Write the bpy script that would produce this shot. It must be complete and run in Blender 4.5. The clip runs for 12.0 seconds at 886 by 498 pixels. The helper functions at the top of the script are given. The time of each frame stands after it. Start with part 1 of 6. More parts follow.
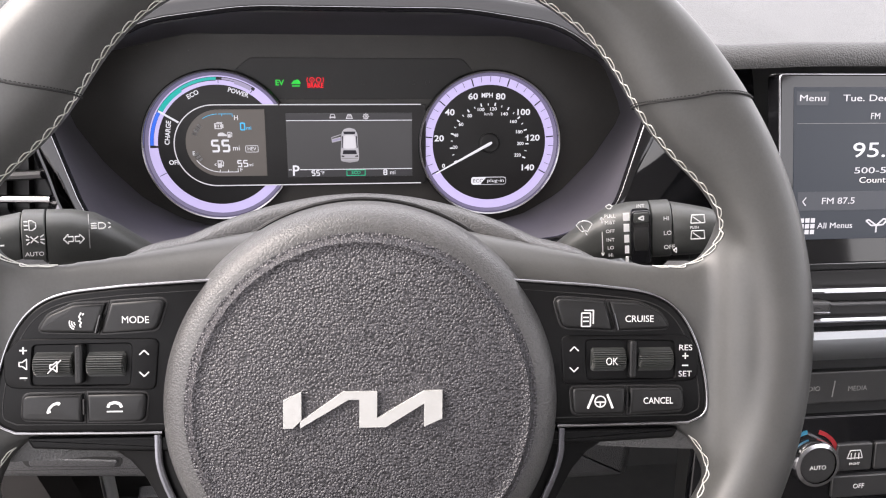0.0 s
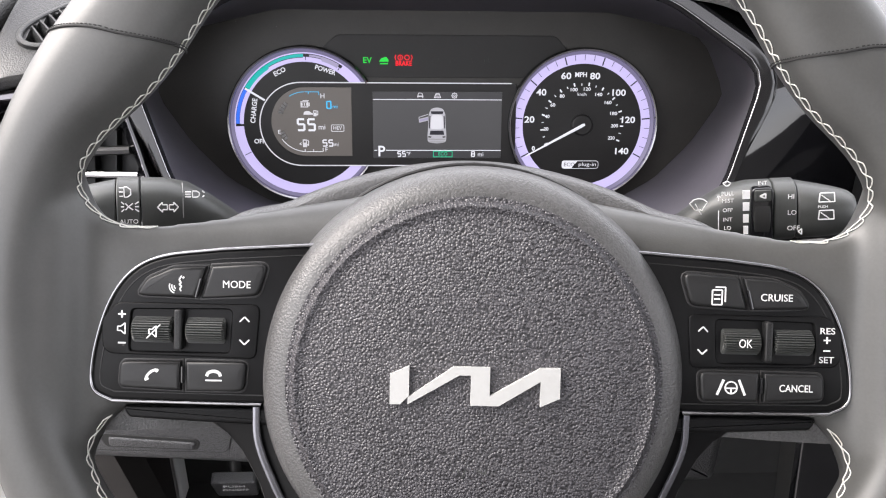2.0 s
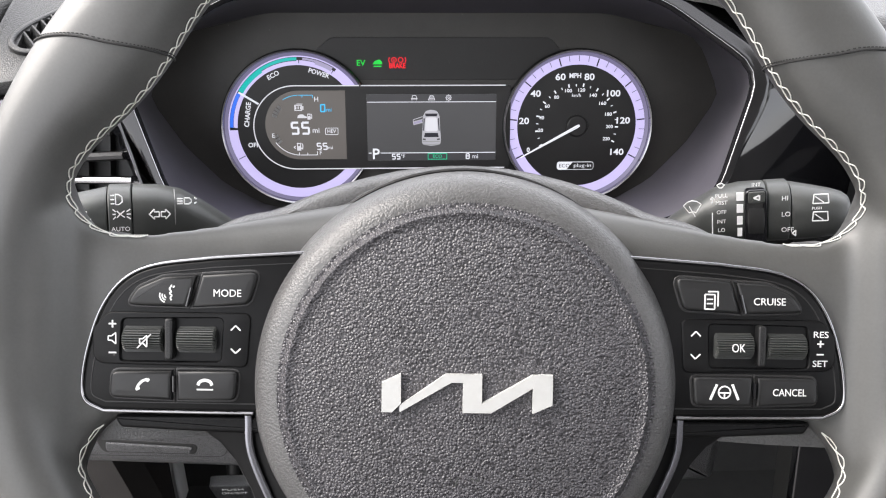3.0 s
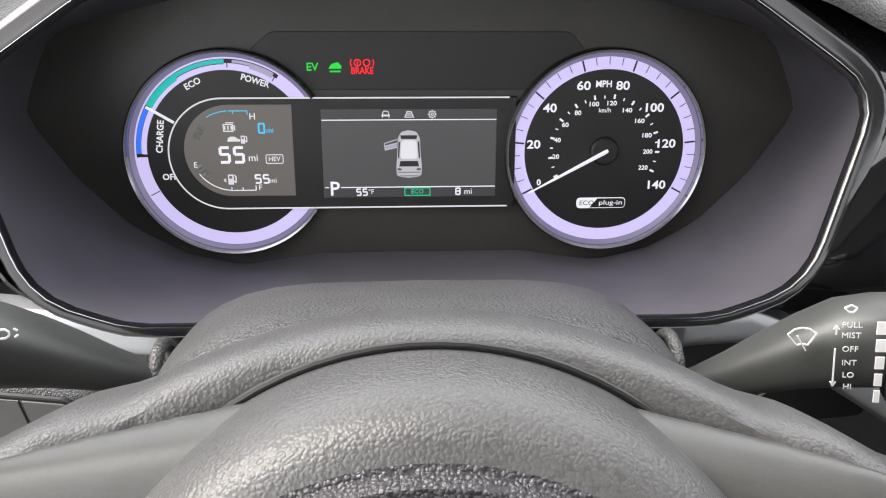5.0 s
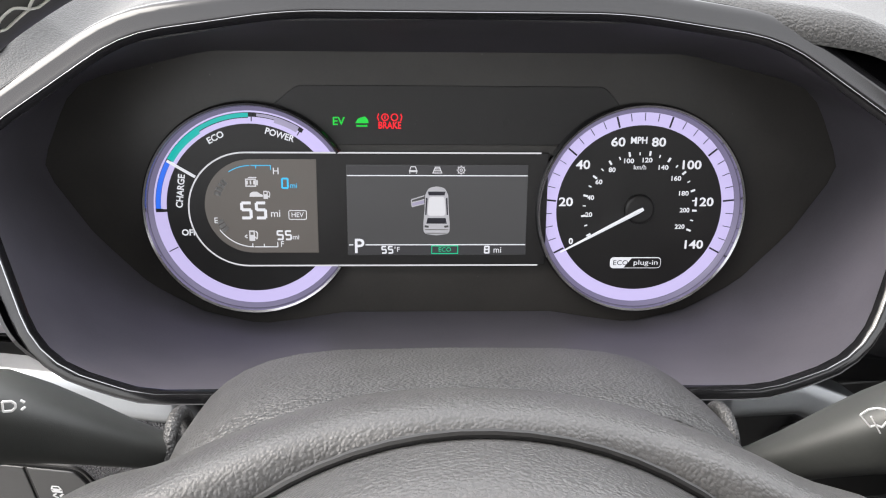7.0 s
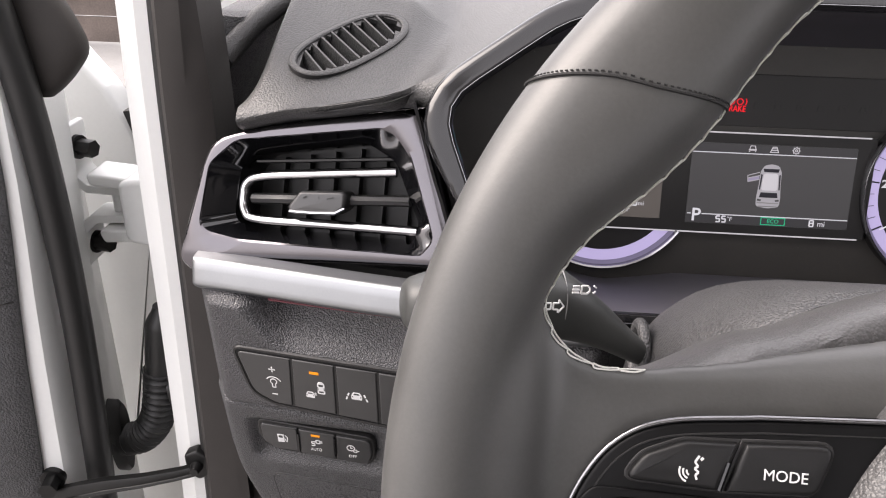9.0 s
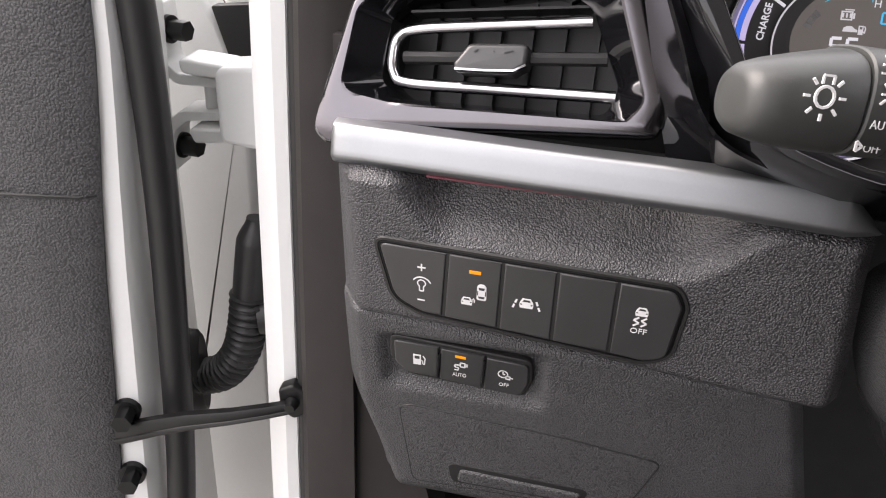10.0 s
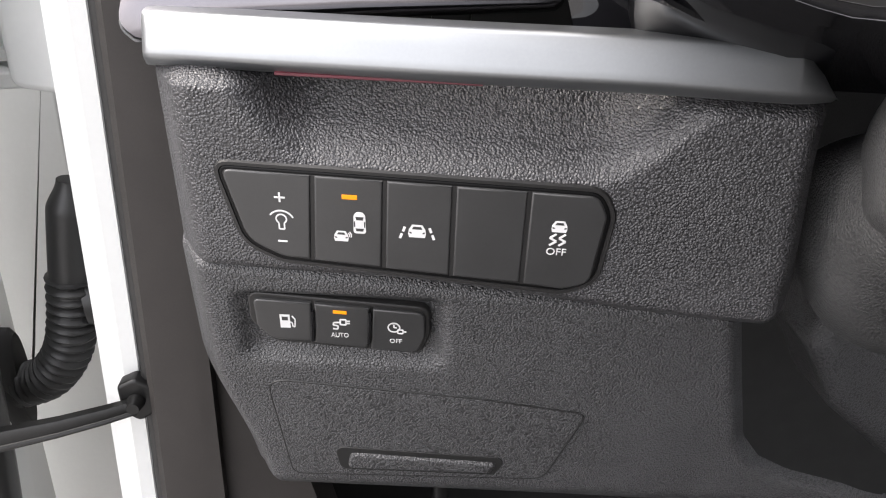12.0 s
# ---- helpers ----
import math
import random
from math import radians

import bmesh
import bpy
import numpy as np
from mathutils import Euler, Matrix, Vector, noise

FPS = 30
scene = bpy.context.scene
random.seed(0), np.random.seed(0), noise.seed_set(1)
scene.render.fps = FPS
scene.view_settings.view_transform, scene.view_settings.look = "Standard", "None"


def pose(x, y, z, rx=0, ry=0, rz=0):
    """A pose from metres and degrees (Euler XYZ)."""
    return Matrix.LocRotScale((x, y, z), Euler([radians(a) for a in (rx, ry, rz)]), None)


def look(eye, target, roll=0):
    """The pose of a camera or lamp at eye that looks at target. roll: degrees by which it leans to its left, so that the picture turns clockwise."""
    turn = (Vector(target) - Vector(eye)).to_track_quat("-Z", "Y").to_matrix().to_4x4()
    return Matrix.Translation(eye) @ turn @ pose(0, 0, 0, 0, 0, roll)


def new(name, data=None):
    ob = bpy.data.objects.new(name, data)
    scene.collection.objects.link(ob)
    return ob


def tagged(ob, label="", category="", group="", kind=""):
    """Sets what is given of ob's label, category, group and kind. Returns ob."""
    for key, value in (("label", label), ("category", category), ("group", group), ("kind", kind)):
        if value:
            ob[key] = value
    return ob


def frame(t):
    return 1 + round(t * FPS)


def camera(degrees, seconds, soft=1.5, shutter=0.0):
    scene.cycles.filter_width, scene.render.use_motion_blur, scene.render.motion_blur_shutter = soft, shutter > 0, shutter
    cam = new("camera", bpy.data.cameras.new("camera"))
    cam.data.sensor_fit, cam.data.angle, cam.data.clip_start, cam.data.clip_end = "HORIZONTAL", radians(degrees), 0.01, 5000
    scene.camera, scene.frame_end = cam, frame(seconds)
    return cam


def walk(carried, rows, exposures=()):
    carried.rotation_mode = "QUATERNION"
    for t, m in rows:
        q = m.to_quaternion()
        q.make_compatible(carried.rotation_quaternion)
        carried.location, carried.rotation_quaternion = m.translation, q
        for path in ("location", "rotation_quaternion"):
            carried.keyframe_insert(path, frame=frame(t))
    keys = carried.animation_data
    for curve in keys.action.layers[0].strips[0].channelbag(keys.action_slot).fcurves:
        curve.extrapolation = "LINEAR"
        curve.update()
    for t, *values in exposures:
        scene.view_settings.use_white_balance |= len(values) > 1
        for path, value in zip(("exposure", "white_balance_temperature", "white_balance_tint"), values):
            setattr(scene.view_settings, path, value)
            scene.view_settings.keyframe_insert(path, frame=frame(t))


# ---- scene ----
cam = camera(58.81, 12.0, soft=1.1)
# seconds, eye, target, lean
PATH = [
    (0, (-0.0065, -0.2450, 1.1444), (0.0547, 0.1931, 0.9112), 2.30),
    (0.5, (-0.0248, -0.2426, 1.1363), (0.0095, 0.1975, 0.9016), 2.09),
    (1, (-0.0299, -0.2378, 1.1279), (-0.0027, 0.2038, 0.8949), 1.84),
    (1.5, (-0.0284, -0.2317, 1.1230), (-0.0028, 0.2103, 0.8906), 1.63),
    (2, (-0.0270, -0.2303, 1.1213), (-0.0017, 0.2118, 0.8892), 1.24),
    (2.5, (-0.0254, -0.2297, 1.1214), (-0.0003, 0.2131, 0.8906), 0.80),
    (2.7, (-0.0246, -0.2290, 1.1210), (0.0005, 0.2134, 0.8892), 0.75),
    (4.3, (-0.0204, -0.1683, 1.1491), (0.0061, 0.2629, 0.8973), 0.95),
    (4.5, (-0.0186, -0.1368, 1.1407), (0.0080, 0.2892, 0.8803), 0.92),
    (5, (-0.0061, -0.0701, 1.1142), (0.0196, 0.3549, 0.8521), 1.03),
    (5.5, (-0.0085, -0.0464, 1.1060), (0.0167, 0.3928, 0.8683), 1.18),
    (6, (-0.0090, -0.0436, 1.1091), (0.0128, 0.3972, 0.8741), 1.14),
    (6.5, (-0.0095, -0.0455, 1.1093), (0.0091, 0.3954, 0.8743), 1.02),
    (6.7, (-0.0090, -0.0462, 1.1094), (0.0089, 0.3943, 0.8736), 0.97),
    (8.3, (-0.0922, -0.1175, 1.1110), (-0.0654, 0.3307, 0.8908), 1.73),
    (8.5, (-0.1052, -0.1242, 1.1221), (-0.1086, 0.3209, 0.8944), 0.48),
    (9, (-0.1617, -0.1254, 1.1039), (-0.1937, 0.3210, 0.8809), 1.32),
    (9.5, (-0.2056, -0.1041, 1.0608), (-0.2502, 0.3414, 0.8384), 2.08),
    (10, (-0.2429, -0.0807, 1.0113), (-0.2891, 0.3628, 0.7851), 2.57),
    (10.5, (-0.2543, -0.0388, 0.9652), (-0.2617, 0.4063, 0.7375), 3.40),
    (11, (-0.2522, -0.0250, 0.9473), (-0.2260, 0.4195, 0.7199), 3.26),
    (11.5, (-0.2484, -0.0256, 0.9501), (-0.2119, 0.4187, 0.7237), 2.81),
    (12, (-0.2484, -0.0247, 0.9513), (-0.2105, 0.4191, 0.7243), 2.48),
]
EXPOSURES = [(0, 1.95, 6700, 15), (2.7, 1.98, 6500, 11), (4.3, 1.95, 6620, 9), (6.7, 1.9, 6620, 9), (8.3, 1.68, 6650, 14), (9.0, 1.53, 6800, 16), (10.0, 1.66, 6800, 16), (11.0, 1.94, 6650, 13), (12.0, 1.94, 6600, 12)]
walk(cam, [(t, look(eye, target, roll)) for t, eye, target, roll in PATH], EXPOSURES)

# ---- light ----
world = bpy.data.worlds.new("overcast")
scene.world = world
world.use_nodes = True
_wn, _wl = world.node_tree.nodes, world.node_tree.links
_wn.clear()
_sky = _wn.new("ShaderNodeTexSky")
_sky.sky_type = "NISHITA"
_sky.sun_disc = False
_sky.sun_elevation, _sky.sun_rotation = radians(47), radians(-83)
_sky.air_density, _sky.dust_density, _sky.ozone_density = 1.0, 6.0, 1.0
_mix = _wn.new("ShaderNodeMixRGB")
_mix.inputs["Fac"].default_value = 0.7
_mix.inputs["Color2"].default_value = (9.0, 9.0, 9.2, 1)
_bg = _wn.new("ShaderNodeBackground")
_bg.inputs["Strength"].default_value = 0.138
_out = _wn.new("ShaderNodeOutputWorld")
_wl.new(_sky.outputs["Color"], _mix.inputs["Color1"])
_wl.new(_mix.outputs["Color"], _bg.inputs["Color"])
_wl.new(_bg.outputs["Background"], _out.inputs["Surface"])
sun = new("sun", bpy.data.lights.new("sun", "SUN"))
sun.data.energy, sun.data.angle, sun.data.color = 1.5, radians(45), (1.0, 0.98, 0.95)
sun.matrix_world = look((-2.9, 0.35, 4.0), (0, 0, 0.9))

# ---- materials ----


def material(name, color, rough=0.5, metal=0.0, grain=0.0, grain_scale=600.0, fine=0.0, fine_scale=2500.0, vary=0.15,
             coat=0.0, mottle=40.0, spec=0.5, rough_vary=0.0, specks=0.0, crease_width=0.09):
    """Principled surface: colour with mottling and fine noise, pebble grain and fine relief, in metres."""
    m = bpy.data.materials.new(name)
    m.use_nodes = True
    nt = m.node_tree
    n, l = nt.nodes, nt.links
    b = n["Principled BSDF"]
    b.inputs["Roughness"].default_value = rough
    b.inputs["Metallic"].default_value = metal
    b.inputs["Coat Weight"].default_value = coat
    b.inputs["Coat Roughness"].default_value = 0.04
    b.inputs["Specular IOR Level"].default_value = spec
    tc = n.new("ShaderNodeTexCoord")
    big = n.new("ShaderNodeTexNoise")
    big.inputs["Scale"].default_value, big.inputs["Detail"].default_value = mottle, 4.0
    l.new(tc.outputs["Object"], big.inputs["Vector"])
    small = n.new("ShaderNodeTexNoise")
    small.inputs["Scale"].default_value, small.inputs["Detail"].default_value = mottle * 22, 2.0
    l.new(tc.outputs["Object"], small.inputs["Vector"])
    add = n.new("ShaderNodeMath")
    add.operation = "MULTIPLY_ADD"
    add.inputs[1].default_value = 0.45
    l.new(small.outputs["Fac"], add.inputs[0])
    l.new(big.outputs["Fac"], add.inputs[2])
    ramp = n.new("ShaderNodeMapRange")
    ramp.inputs["From Min"].default_value, ramp.inputs["From Max"].default_value = 0.45, 1.0
    ramp.inputs["To Min"].default_value, ramp.inputs["To Max"].default_value = 1.0 - vary, 1.0 + vary
    l.new(add.outputs[0], ramp.inputs["Value"])
    mul = n.new("ShaderNodeMixRGB")
    mul.blend_type = "MULTIPLY"
    mul.inputs["Fac"].default_value = 1.0
    mul.inputs["Color1"].default_value = (*color, 1)
    l.new(ramp.outputs["Result"], mul.inputs["Color2"])
    col = mul.outputs["Color"]
    if specks:
        dots = n.new("ShaderNodeTexVoronoi")
        dots.inputs["Scale"].default_value = 70.0
        l.new(tc.outputs["Object"], dots.inputs["Vector"])
        near = n.new("ShaderNodeMapRange")
        near.inputs["From Min"].default_value, near.inputs["From Max"].default_value = 0.035, 0.02
        near.inputs["To Min"].default_value, near.inputs["To Max"].default_value = 0.0, specks
        l.new(dots.outputs["Distance"], near.inputs["Value"])
        lint = n.new("ShaderNodeMixRGB")
        lint.inputs["Color2"].default_value = (0.45, 0.44, 0.42, 1)
        l.new(near.outputs["Result"], lint.inputs["Fac"])
        l.new(col, lint.inputs["Color1"])
        col = lint.outputs["Color"]
    l.new(col, b.inputs["Base Color"])
    if rough_vary:
        rr = n.new("ShaderNodeMapRange")
        rr.inputs["From Min"].default_value, rr.inputs["From Max"].default_value = 0.3, 0.7
        rr.inputs["To Min"].default_value, rr.inputs["To Max"].default_value = rough - rough_vary, rough + rough_vary
        l.new(big.outputs["Fac"], rr.inputs["Value"])
        l.new(rr.outputs["Result"], b.inputs["Roughness"])
    normal = None
    if grain:
        warp = n.new("ShaderNodeTexNoise")
        warp.inputs["Scale"].default_value = grain_scale * 0.7
        l.new(tc.outputs["Object"], warp.inputs["Vector"])
        off = n.new("ShaderNodeVectorMath")
        off.operation = "MULTIPLY_ADD"
        off.inputs[1].default_value = (0.9 / grain_scale,) * 3
        l.new(warp.outputs["Color"], off.inputs[0])
        l.new(tc.outputs["Object"], off.inputs[2])
        v = n.new("ShaderNodeTexVoronoi")
        v.feature = "F1"
        v.inputs["Scale"].default_value = grain_scale
        l.new(off.outputs["Vector"], v.inputs["Vector"])
        dome = n.new("ShaderNodeMapRange")
        dome.interpolation_type = "SMOOTHSTEP"
        dome.inputs["From Min"].default_value, dome.inputs["From Max"].default_value = 0.85, 0.1
        l.new(v.outputs["Distance"], dome.inputs["Value"])
        swell = n.new("ShaderNodeTexNoise")
        swell.inputs["Scale"].default_value, swell.inputs["Detail"].default_value = grain_scale * 0.8, 2.0
        l.new(tc.outputs["Object"], swell.inputs["Vector"])
        height = n.new("ShaderNodeMath")
        height.operation = "MULTIPLY_ADD"
        height.inputs[1].default_value = 0.45
        l.new(swell.outputs["Fac"], height.inputs[0])
        l.new(dome.outputs["Result"], height.inputs[2])
        # Shade between the pebbles is put into the base colour along the cell borders.
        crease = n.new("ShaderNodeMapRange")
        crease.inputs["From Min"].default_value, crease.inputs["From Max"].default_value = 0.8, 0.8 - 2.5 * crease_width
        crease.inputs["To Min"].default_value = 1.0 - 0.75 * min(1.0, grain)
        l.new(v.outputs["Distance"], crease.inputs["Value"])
        crease_shaded = n.new("ShaderNodeMixRGB")
        crease_shaded.blend_type = "MULTIPLY"
        crease_shaded.inputs["Fac"].default_value = 1.0
        l.new(col, crease_shaded.inputs["Color1"])
        l.new(crease.outputs["Result"], crease_shaded.inputs["Color2"])
        l.new(crease_shaded.outputs["Color"], b.inputs["Base Color"])
        bump = n.new("ShaderNodeBump")
        bump.inputs["Strength"].default_value = min(1.0, grain)
        bump.inputs["Distance"].default_value = 0.45 / grain_scale
        l.new(height.outputs[0], bump.inputs["Height"])
        normal = bump.outputs["Normal"]
    if fine:
        fn = n.new("ShaderNodeTexNoise")
        fn.inputs["Scale"].default_value, fn.inputs["Detail"].default_value = fine_scale, 3.0
        l.new(tc.outputs["Object"], fn.inputs["Vector"])
        fb = n.new("ShaderNodeBump")
        fb.inputs["Strength"].default_value = fine
        fb.inputs["Distance"].default_value = 0.0003
        l.new(fn.outputs["Fac"], fb.inputs["Height"])
        if normal:
            l.new(normal, fb.inputs["Normal"])
        normal = fb.outputs["Normal"]
    if normal:
        l.new(normal, b.inputs["Normal"])
    return m


def glow(name, color, strength):
    m = bpy.data.materials.new(name)
    m.use_nodes = True
    b = m.node_tree.nodes["Principled BSDF"]
    b.inputs["Base Color"].default_value = (color[0] * 0.3, color[1] * 0.3, color[2] * 0.3, 1)
    b.inputs["Roughness"].default_value = 0.4
    b.inputs["Emission Color"].default_value = (*color, 1)
    b.inputs["Emission Strength"].default_value = strength
    return m


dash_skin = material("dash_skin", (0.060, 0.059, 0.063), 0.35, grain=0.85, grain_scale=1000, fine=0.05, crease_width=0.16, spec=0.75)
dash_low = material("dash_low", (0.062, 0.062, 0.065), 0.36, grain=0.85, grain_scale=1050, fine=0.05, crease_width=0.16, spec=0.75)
dash_top = material("dash_top_skin", (0.036, 0.036, 0.036), 0.46, grain=0.4, grain_scale=800, spec=0.6)
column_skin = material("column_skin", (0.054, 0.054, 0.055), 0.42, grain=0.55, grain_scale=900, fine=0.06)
rim_leather = material("rim_leather", (0.058, 0.058, 0.056), 0.41, fine=0.10, fine_scale=1300, rough_vary=0.05, spec=0.6)
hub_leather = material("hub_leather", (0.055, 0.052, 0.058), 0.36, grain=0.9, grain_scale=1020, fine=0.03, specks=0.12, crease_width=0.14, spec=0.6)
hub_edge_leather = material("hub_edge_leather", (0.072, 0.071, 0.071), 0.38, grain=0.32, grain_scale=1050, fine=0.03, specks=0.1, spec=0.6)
thread = material("thread", (0.60, 0.60, 0.56), 0.8, fine=0.4, fine_scale=4000)
dark_thread = material("dark_thread", (0.012, 0.012, 0.012), 0.8)
gloss_black = material("gloss_black", (0.006, 0.006, 0.007), 0.06, coat=0.25, vary=0.3)
pad_black = material("pad_black", (0.005, 0.005, 0.0053), 0.36, fine=0.03, specks=0.12, spec=0.16)
key_black = material("key_black", (0.030, 0.030, 0.0305), 0.33, fine=0.05, specks=0.1, spec=0.75)
wheel_key = material("wheel_key", (0.011, 0.011, 0.0113), 0.38, fine=0.05, specks=0.1, spec=0.35)
matte_black = material("matte_black", (0.012, 0.012, 0.012), 0.5, fine=0.08)
stalk_black = material("stalk_black", (0.040, 0.042, 0.040), 0.42, fine=0.15, fine_scale=3500)
face_black = material("face_black", (0.036, 0.034, 0.031), 0.42, fine=0.02, specks=0.12)
gauge_black = material("gauge_black", (0.014, 0.0135, 0.0135), 0.45)
shroud_grey = material("shroud_grey", (0.062, 0.059, 0.070), 0.40, fine=0.05, fine_scale=3000)
silver = material("satin_silver", (0.30, 0.31, 0.32), 0.42, metal=1.0, fine=0.02, fine_scale=3000, vary=0.05)
emblem_silver = material("emblem_silver", (0.46, 0.46, 0.45), 0.5, metal=0.2, vary=0.05)
chrome = material("chrome", (0.66, 0.66, 0.68), 0.15, metal=1.0, vary=0.04)
frame_black = material("frame_black", (0.008, 0.008, 0.009), 0.14, vary=0.2)
dark_chrome = material("dark_chrome", (0.30, 0.30, 0.31), 0.2, metal=1.0)
vent_face = material("vent_face", (0.150, 0.143, 0.153), 0.18, metal=1.0, vary=0.05)
fence_wood = material("fence_wood", (0.10, 0.08, 0.07), 0.85, fine=0.5, fine_scale=60, mottle=4, vary=0.4)
bezel_grey = material("bezel_grey", (0.20, 0.20, 0.22), 0.22, metal=0.9)
rubber = material("rubber", (0.012, 0.012, 0.012), 0.45, fine=0.1)
white_paint = material("white_paint", (0.72, 0.73, 0.72), 0.35, coat=0.4, vary=0.03, mottle=12)
bolt_black = material("bolt_black", (0.02, 0.02, 0.02), 0.35, metal=0.6)
trim_grey = material("trim_grey", (0.026, 0.023, 0.0215), 0.6, fine=0.25, fine_scale=2200, spec=0.35)
door_skin = material("door_skin", (0.058, 0.058, 0.06), 0.6, grain=0.6, grain_scale=600)
headliner = material("headliner", (0.62, 0.60, 0.57), 0.9, fine=0.4, fine_scale=900)
carpet = material("carpet", (0.025, 0.025, 0.025), 0.95, fine=0.8, fine_scale=900)
# Tone of the unseen rear wall, set for what it reflects into the cabin.
rear_wall_grey = material("rear_wall_grey", (0.16, 0.155, 0.15), 0.8, fine=0.4)
# Pale tone chosen so the ground throws light up into the cabin.
pale_ground = material("pale_ground", (0.24, 0.235, 0.23), 0.9, fine=0.6, fine_scale=200, mottle=3, vary=0.15)
print_white = material("print_white", (0.72, 0.72, 0.72), 0.6, vary=0.05)
print_grey = material("print_grey", (0.20, 0.20, 0.20), 0.6, vary=0.05)
print_dark = material("print_dark", (0.02, 0.02, 0.03), 0.5, vary=0.05)
pin_gloss = material("red_reflector", (0.11, 0.02, 0.03), 0.35)

arc_red = material("arc_red", (0.30, 0.02, 0.025), 0.4)
arc_blue = material("arc_blue", (0.02, 0.16, 0.26), 0.4)
lit_ring = glow("lit_ring", (0.66, 0.59, 0.97), 0.215)
lit_edge = glow("lit_edge", (0.20, 0.18, 0.30), 0.204)
lit_white = glow("lit_white", (0.90, 0.92, 1.0), 0.205)
lit_dim = glow("lit_dim", (0.42, 0.39, 0.56), 0.2)
lit_soft = glow("lit_soft", (0.82, 0.82, 0.88), 0.185)
lit_teal = glow("lit_teal", (0.0, 0.45, 0.42), 0.24)
lit_blue = glow("lit_blue", (0.03, 0.17, 0.90), 0.24)
lit_cyan = glow("lit_cyan", (0.03, 0.42, 0.75), 0.34)
lit_green = glow("lit_green", (0.0, 0.80, 0.06), 0.20)
lit_eco = glow("lit_eco", (0.0, 0.62, 0.32), 0.24)
lit_red = glow("lit_red", (0.95, 0.005, 0.02), 0.33)
lit_orange = glow("lit_orange", (1.0, 0.33, 0.0), 0.28)
car_grey = glow("car_grey", (0.60, 0.60, 0.65), 0.16)
lcd_left = glow("lcd_left", (0.13, 0.118, 0.110), 0.22)
lcd_mid = glow("lcd_mid", (0.10, 0.10, 0.105), 0.136)
lcd_dark = glow("lcd_dark", (0.05, 0.05, 0.055), 0.204)
display_blue = glow("display_blue", (0.030, 0.037, 0.050), 0.25)
display_bar = glow("display_bar", (0.062, 0.068, 0.082), 0.25)

# ---- building helpers (plan numbers in millimetres) ----
MM = 0.001


def part(name, bm, mat, parent=None, label="", smooth=True, matrix=None):
    me = bpy.data.meshes.new(name)
    bmesh.ops.recalc_face_normals(bm, faces=bm.faces)
    bm.to_mesh(me)
    bm.free()
    me.materials.append(mat)
    if smooth:
        me.shade_smooth()
        me.set_sharp_from_angle(angle=radians(38))
    ob = new(name, me)
    if parent is not None:
        ob.parent = parent
    if matrix is not None:
        ob.matrix_local = matrix
    if label:
        ob["label"] = label
    return ob


def thing(name, matrix, label, category, group="", kind=""):
    ob = new(name)
    ob.matrix_world = matrix
    ob.empty_display_size = 0.05
    return tagged(ob, label, category, group, kind)


def frame_at(x, y, z, recline=0.0, yaw=0.0, roll=0.0):
    """A panel's frame: x along it, y away from the driver, z up it; reclined, turned and rolled in degrees."""
    return pose(x * MM, y * MM, z * MM, 0, 0, yaw) @ pose(0, 0, 0, -recline, 0, 0) @ pose(0, 0, 0, 0, roll, 0)


def rounded(points, radius=3.0, steps=5):
    """A closed outline with rounded corners. A point is (x, z) or (x, z, radius)."""
    out, n = [], len(points)
    for i in range(n):
        p = Vector(points[i][:2])
        r = points[i][2] if len(points[i]) > 2 else radius
        a, b = Vector(points[i - 1][:2]) - p, Vector(points[(i + 1) % n][:2]) - p
        la, lb = a.length, b.length
        if r < 0.9 or la < 1e-6 or lb < 1e-6:
            out.append((p.x, p.y))
            continue
        a, b = a / la, b / lb
        ang = a.angle(b)
        cut = min(r / max(math.tan(ang / 2), 1e-3), 0.48 * la, 0.48 * lb)
        s, e = p + a * cut, p + b * cut
        for k in range(steps + 1):
            u = k / steps
            q = s * (1 - u) ** 2 + p * 2 * u * (1 - u) + e * u * u
            out.append((q.x, q.y))
    return out


def inset(outline, d):
    """The outline moved inwards by d."""
    n = len(outline)
    area = sum(outline[i - 1][0] * outline[i][1] - outline[i][0] * outline[i - 1][1] for i in range(n))
    s = 1 if area > 0 else -1
    out = []
    for i in range(n):
        p, a, b = Vector(outline[i]), Vector(outline[i - 1]), Vector(outline[(i + 1) % n])
        d1, d2 = (p - a), (b - p)
        d1 = d1.normalized() if d1.length > 1e-7 else d2.normalized()
        d2 = d2.normalized() if d2.length > 1e-7 else d1
        n1, n2 = Vector((-d1.y, d1.x)) * s, Vector((-d2.y, d2.x)) * s
        m = n1 + n2
        m = m.normalized() if m.length > 1e-6 else n1
        k = 1.0 / max(m.dot(n1), 0.5)
        q = p + m * d * k
        out.append((q.x, q.y))
    return out


def loft(rings, cap_first=True, cap_last=True, closed=True, bm=None):
    """Skins rings of 3D points (mm), all of one length."""
    bm = bm or bmesh.new()
    vs = [[bm.verts.new(Vector(p) * MM) for p in r] for r in rings]
    n = len(rings[0])
    for a, b in zip(vs, vs[1:]):
        for i in range(n if closed else n - 1):
            j = (i + 1) % n
            bm.faces.new((a[i], a[j], b[j], b[i]))
    if cap_first:
        bm.faces.new(vs[0])
    if cap_last:
        bm.faces.new(vs[-1])
    return bm


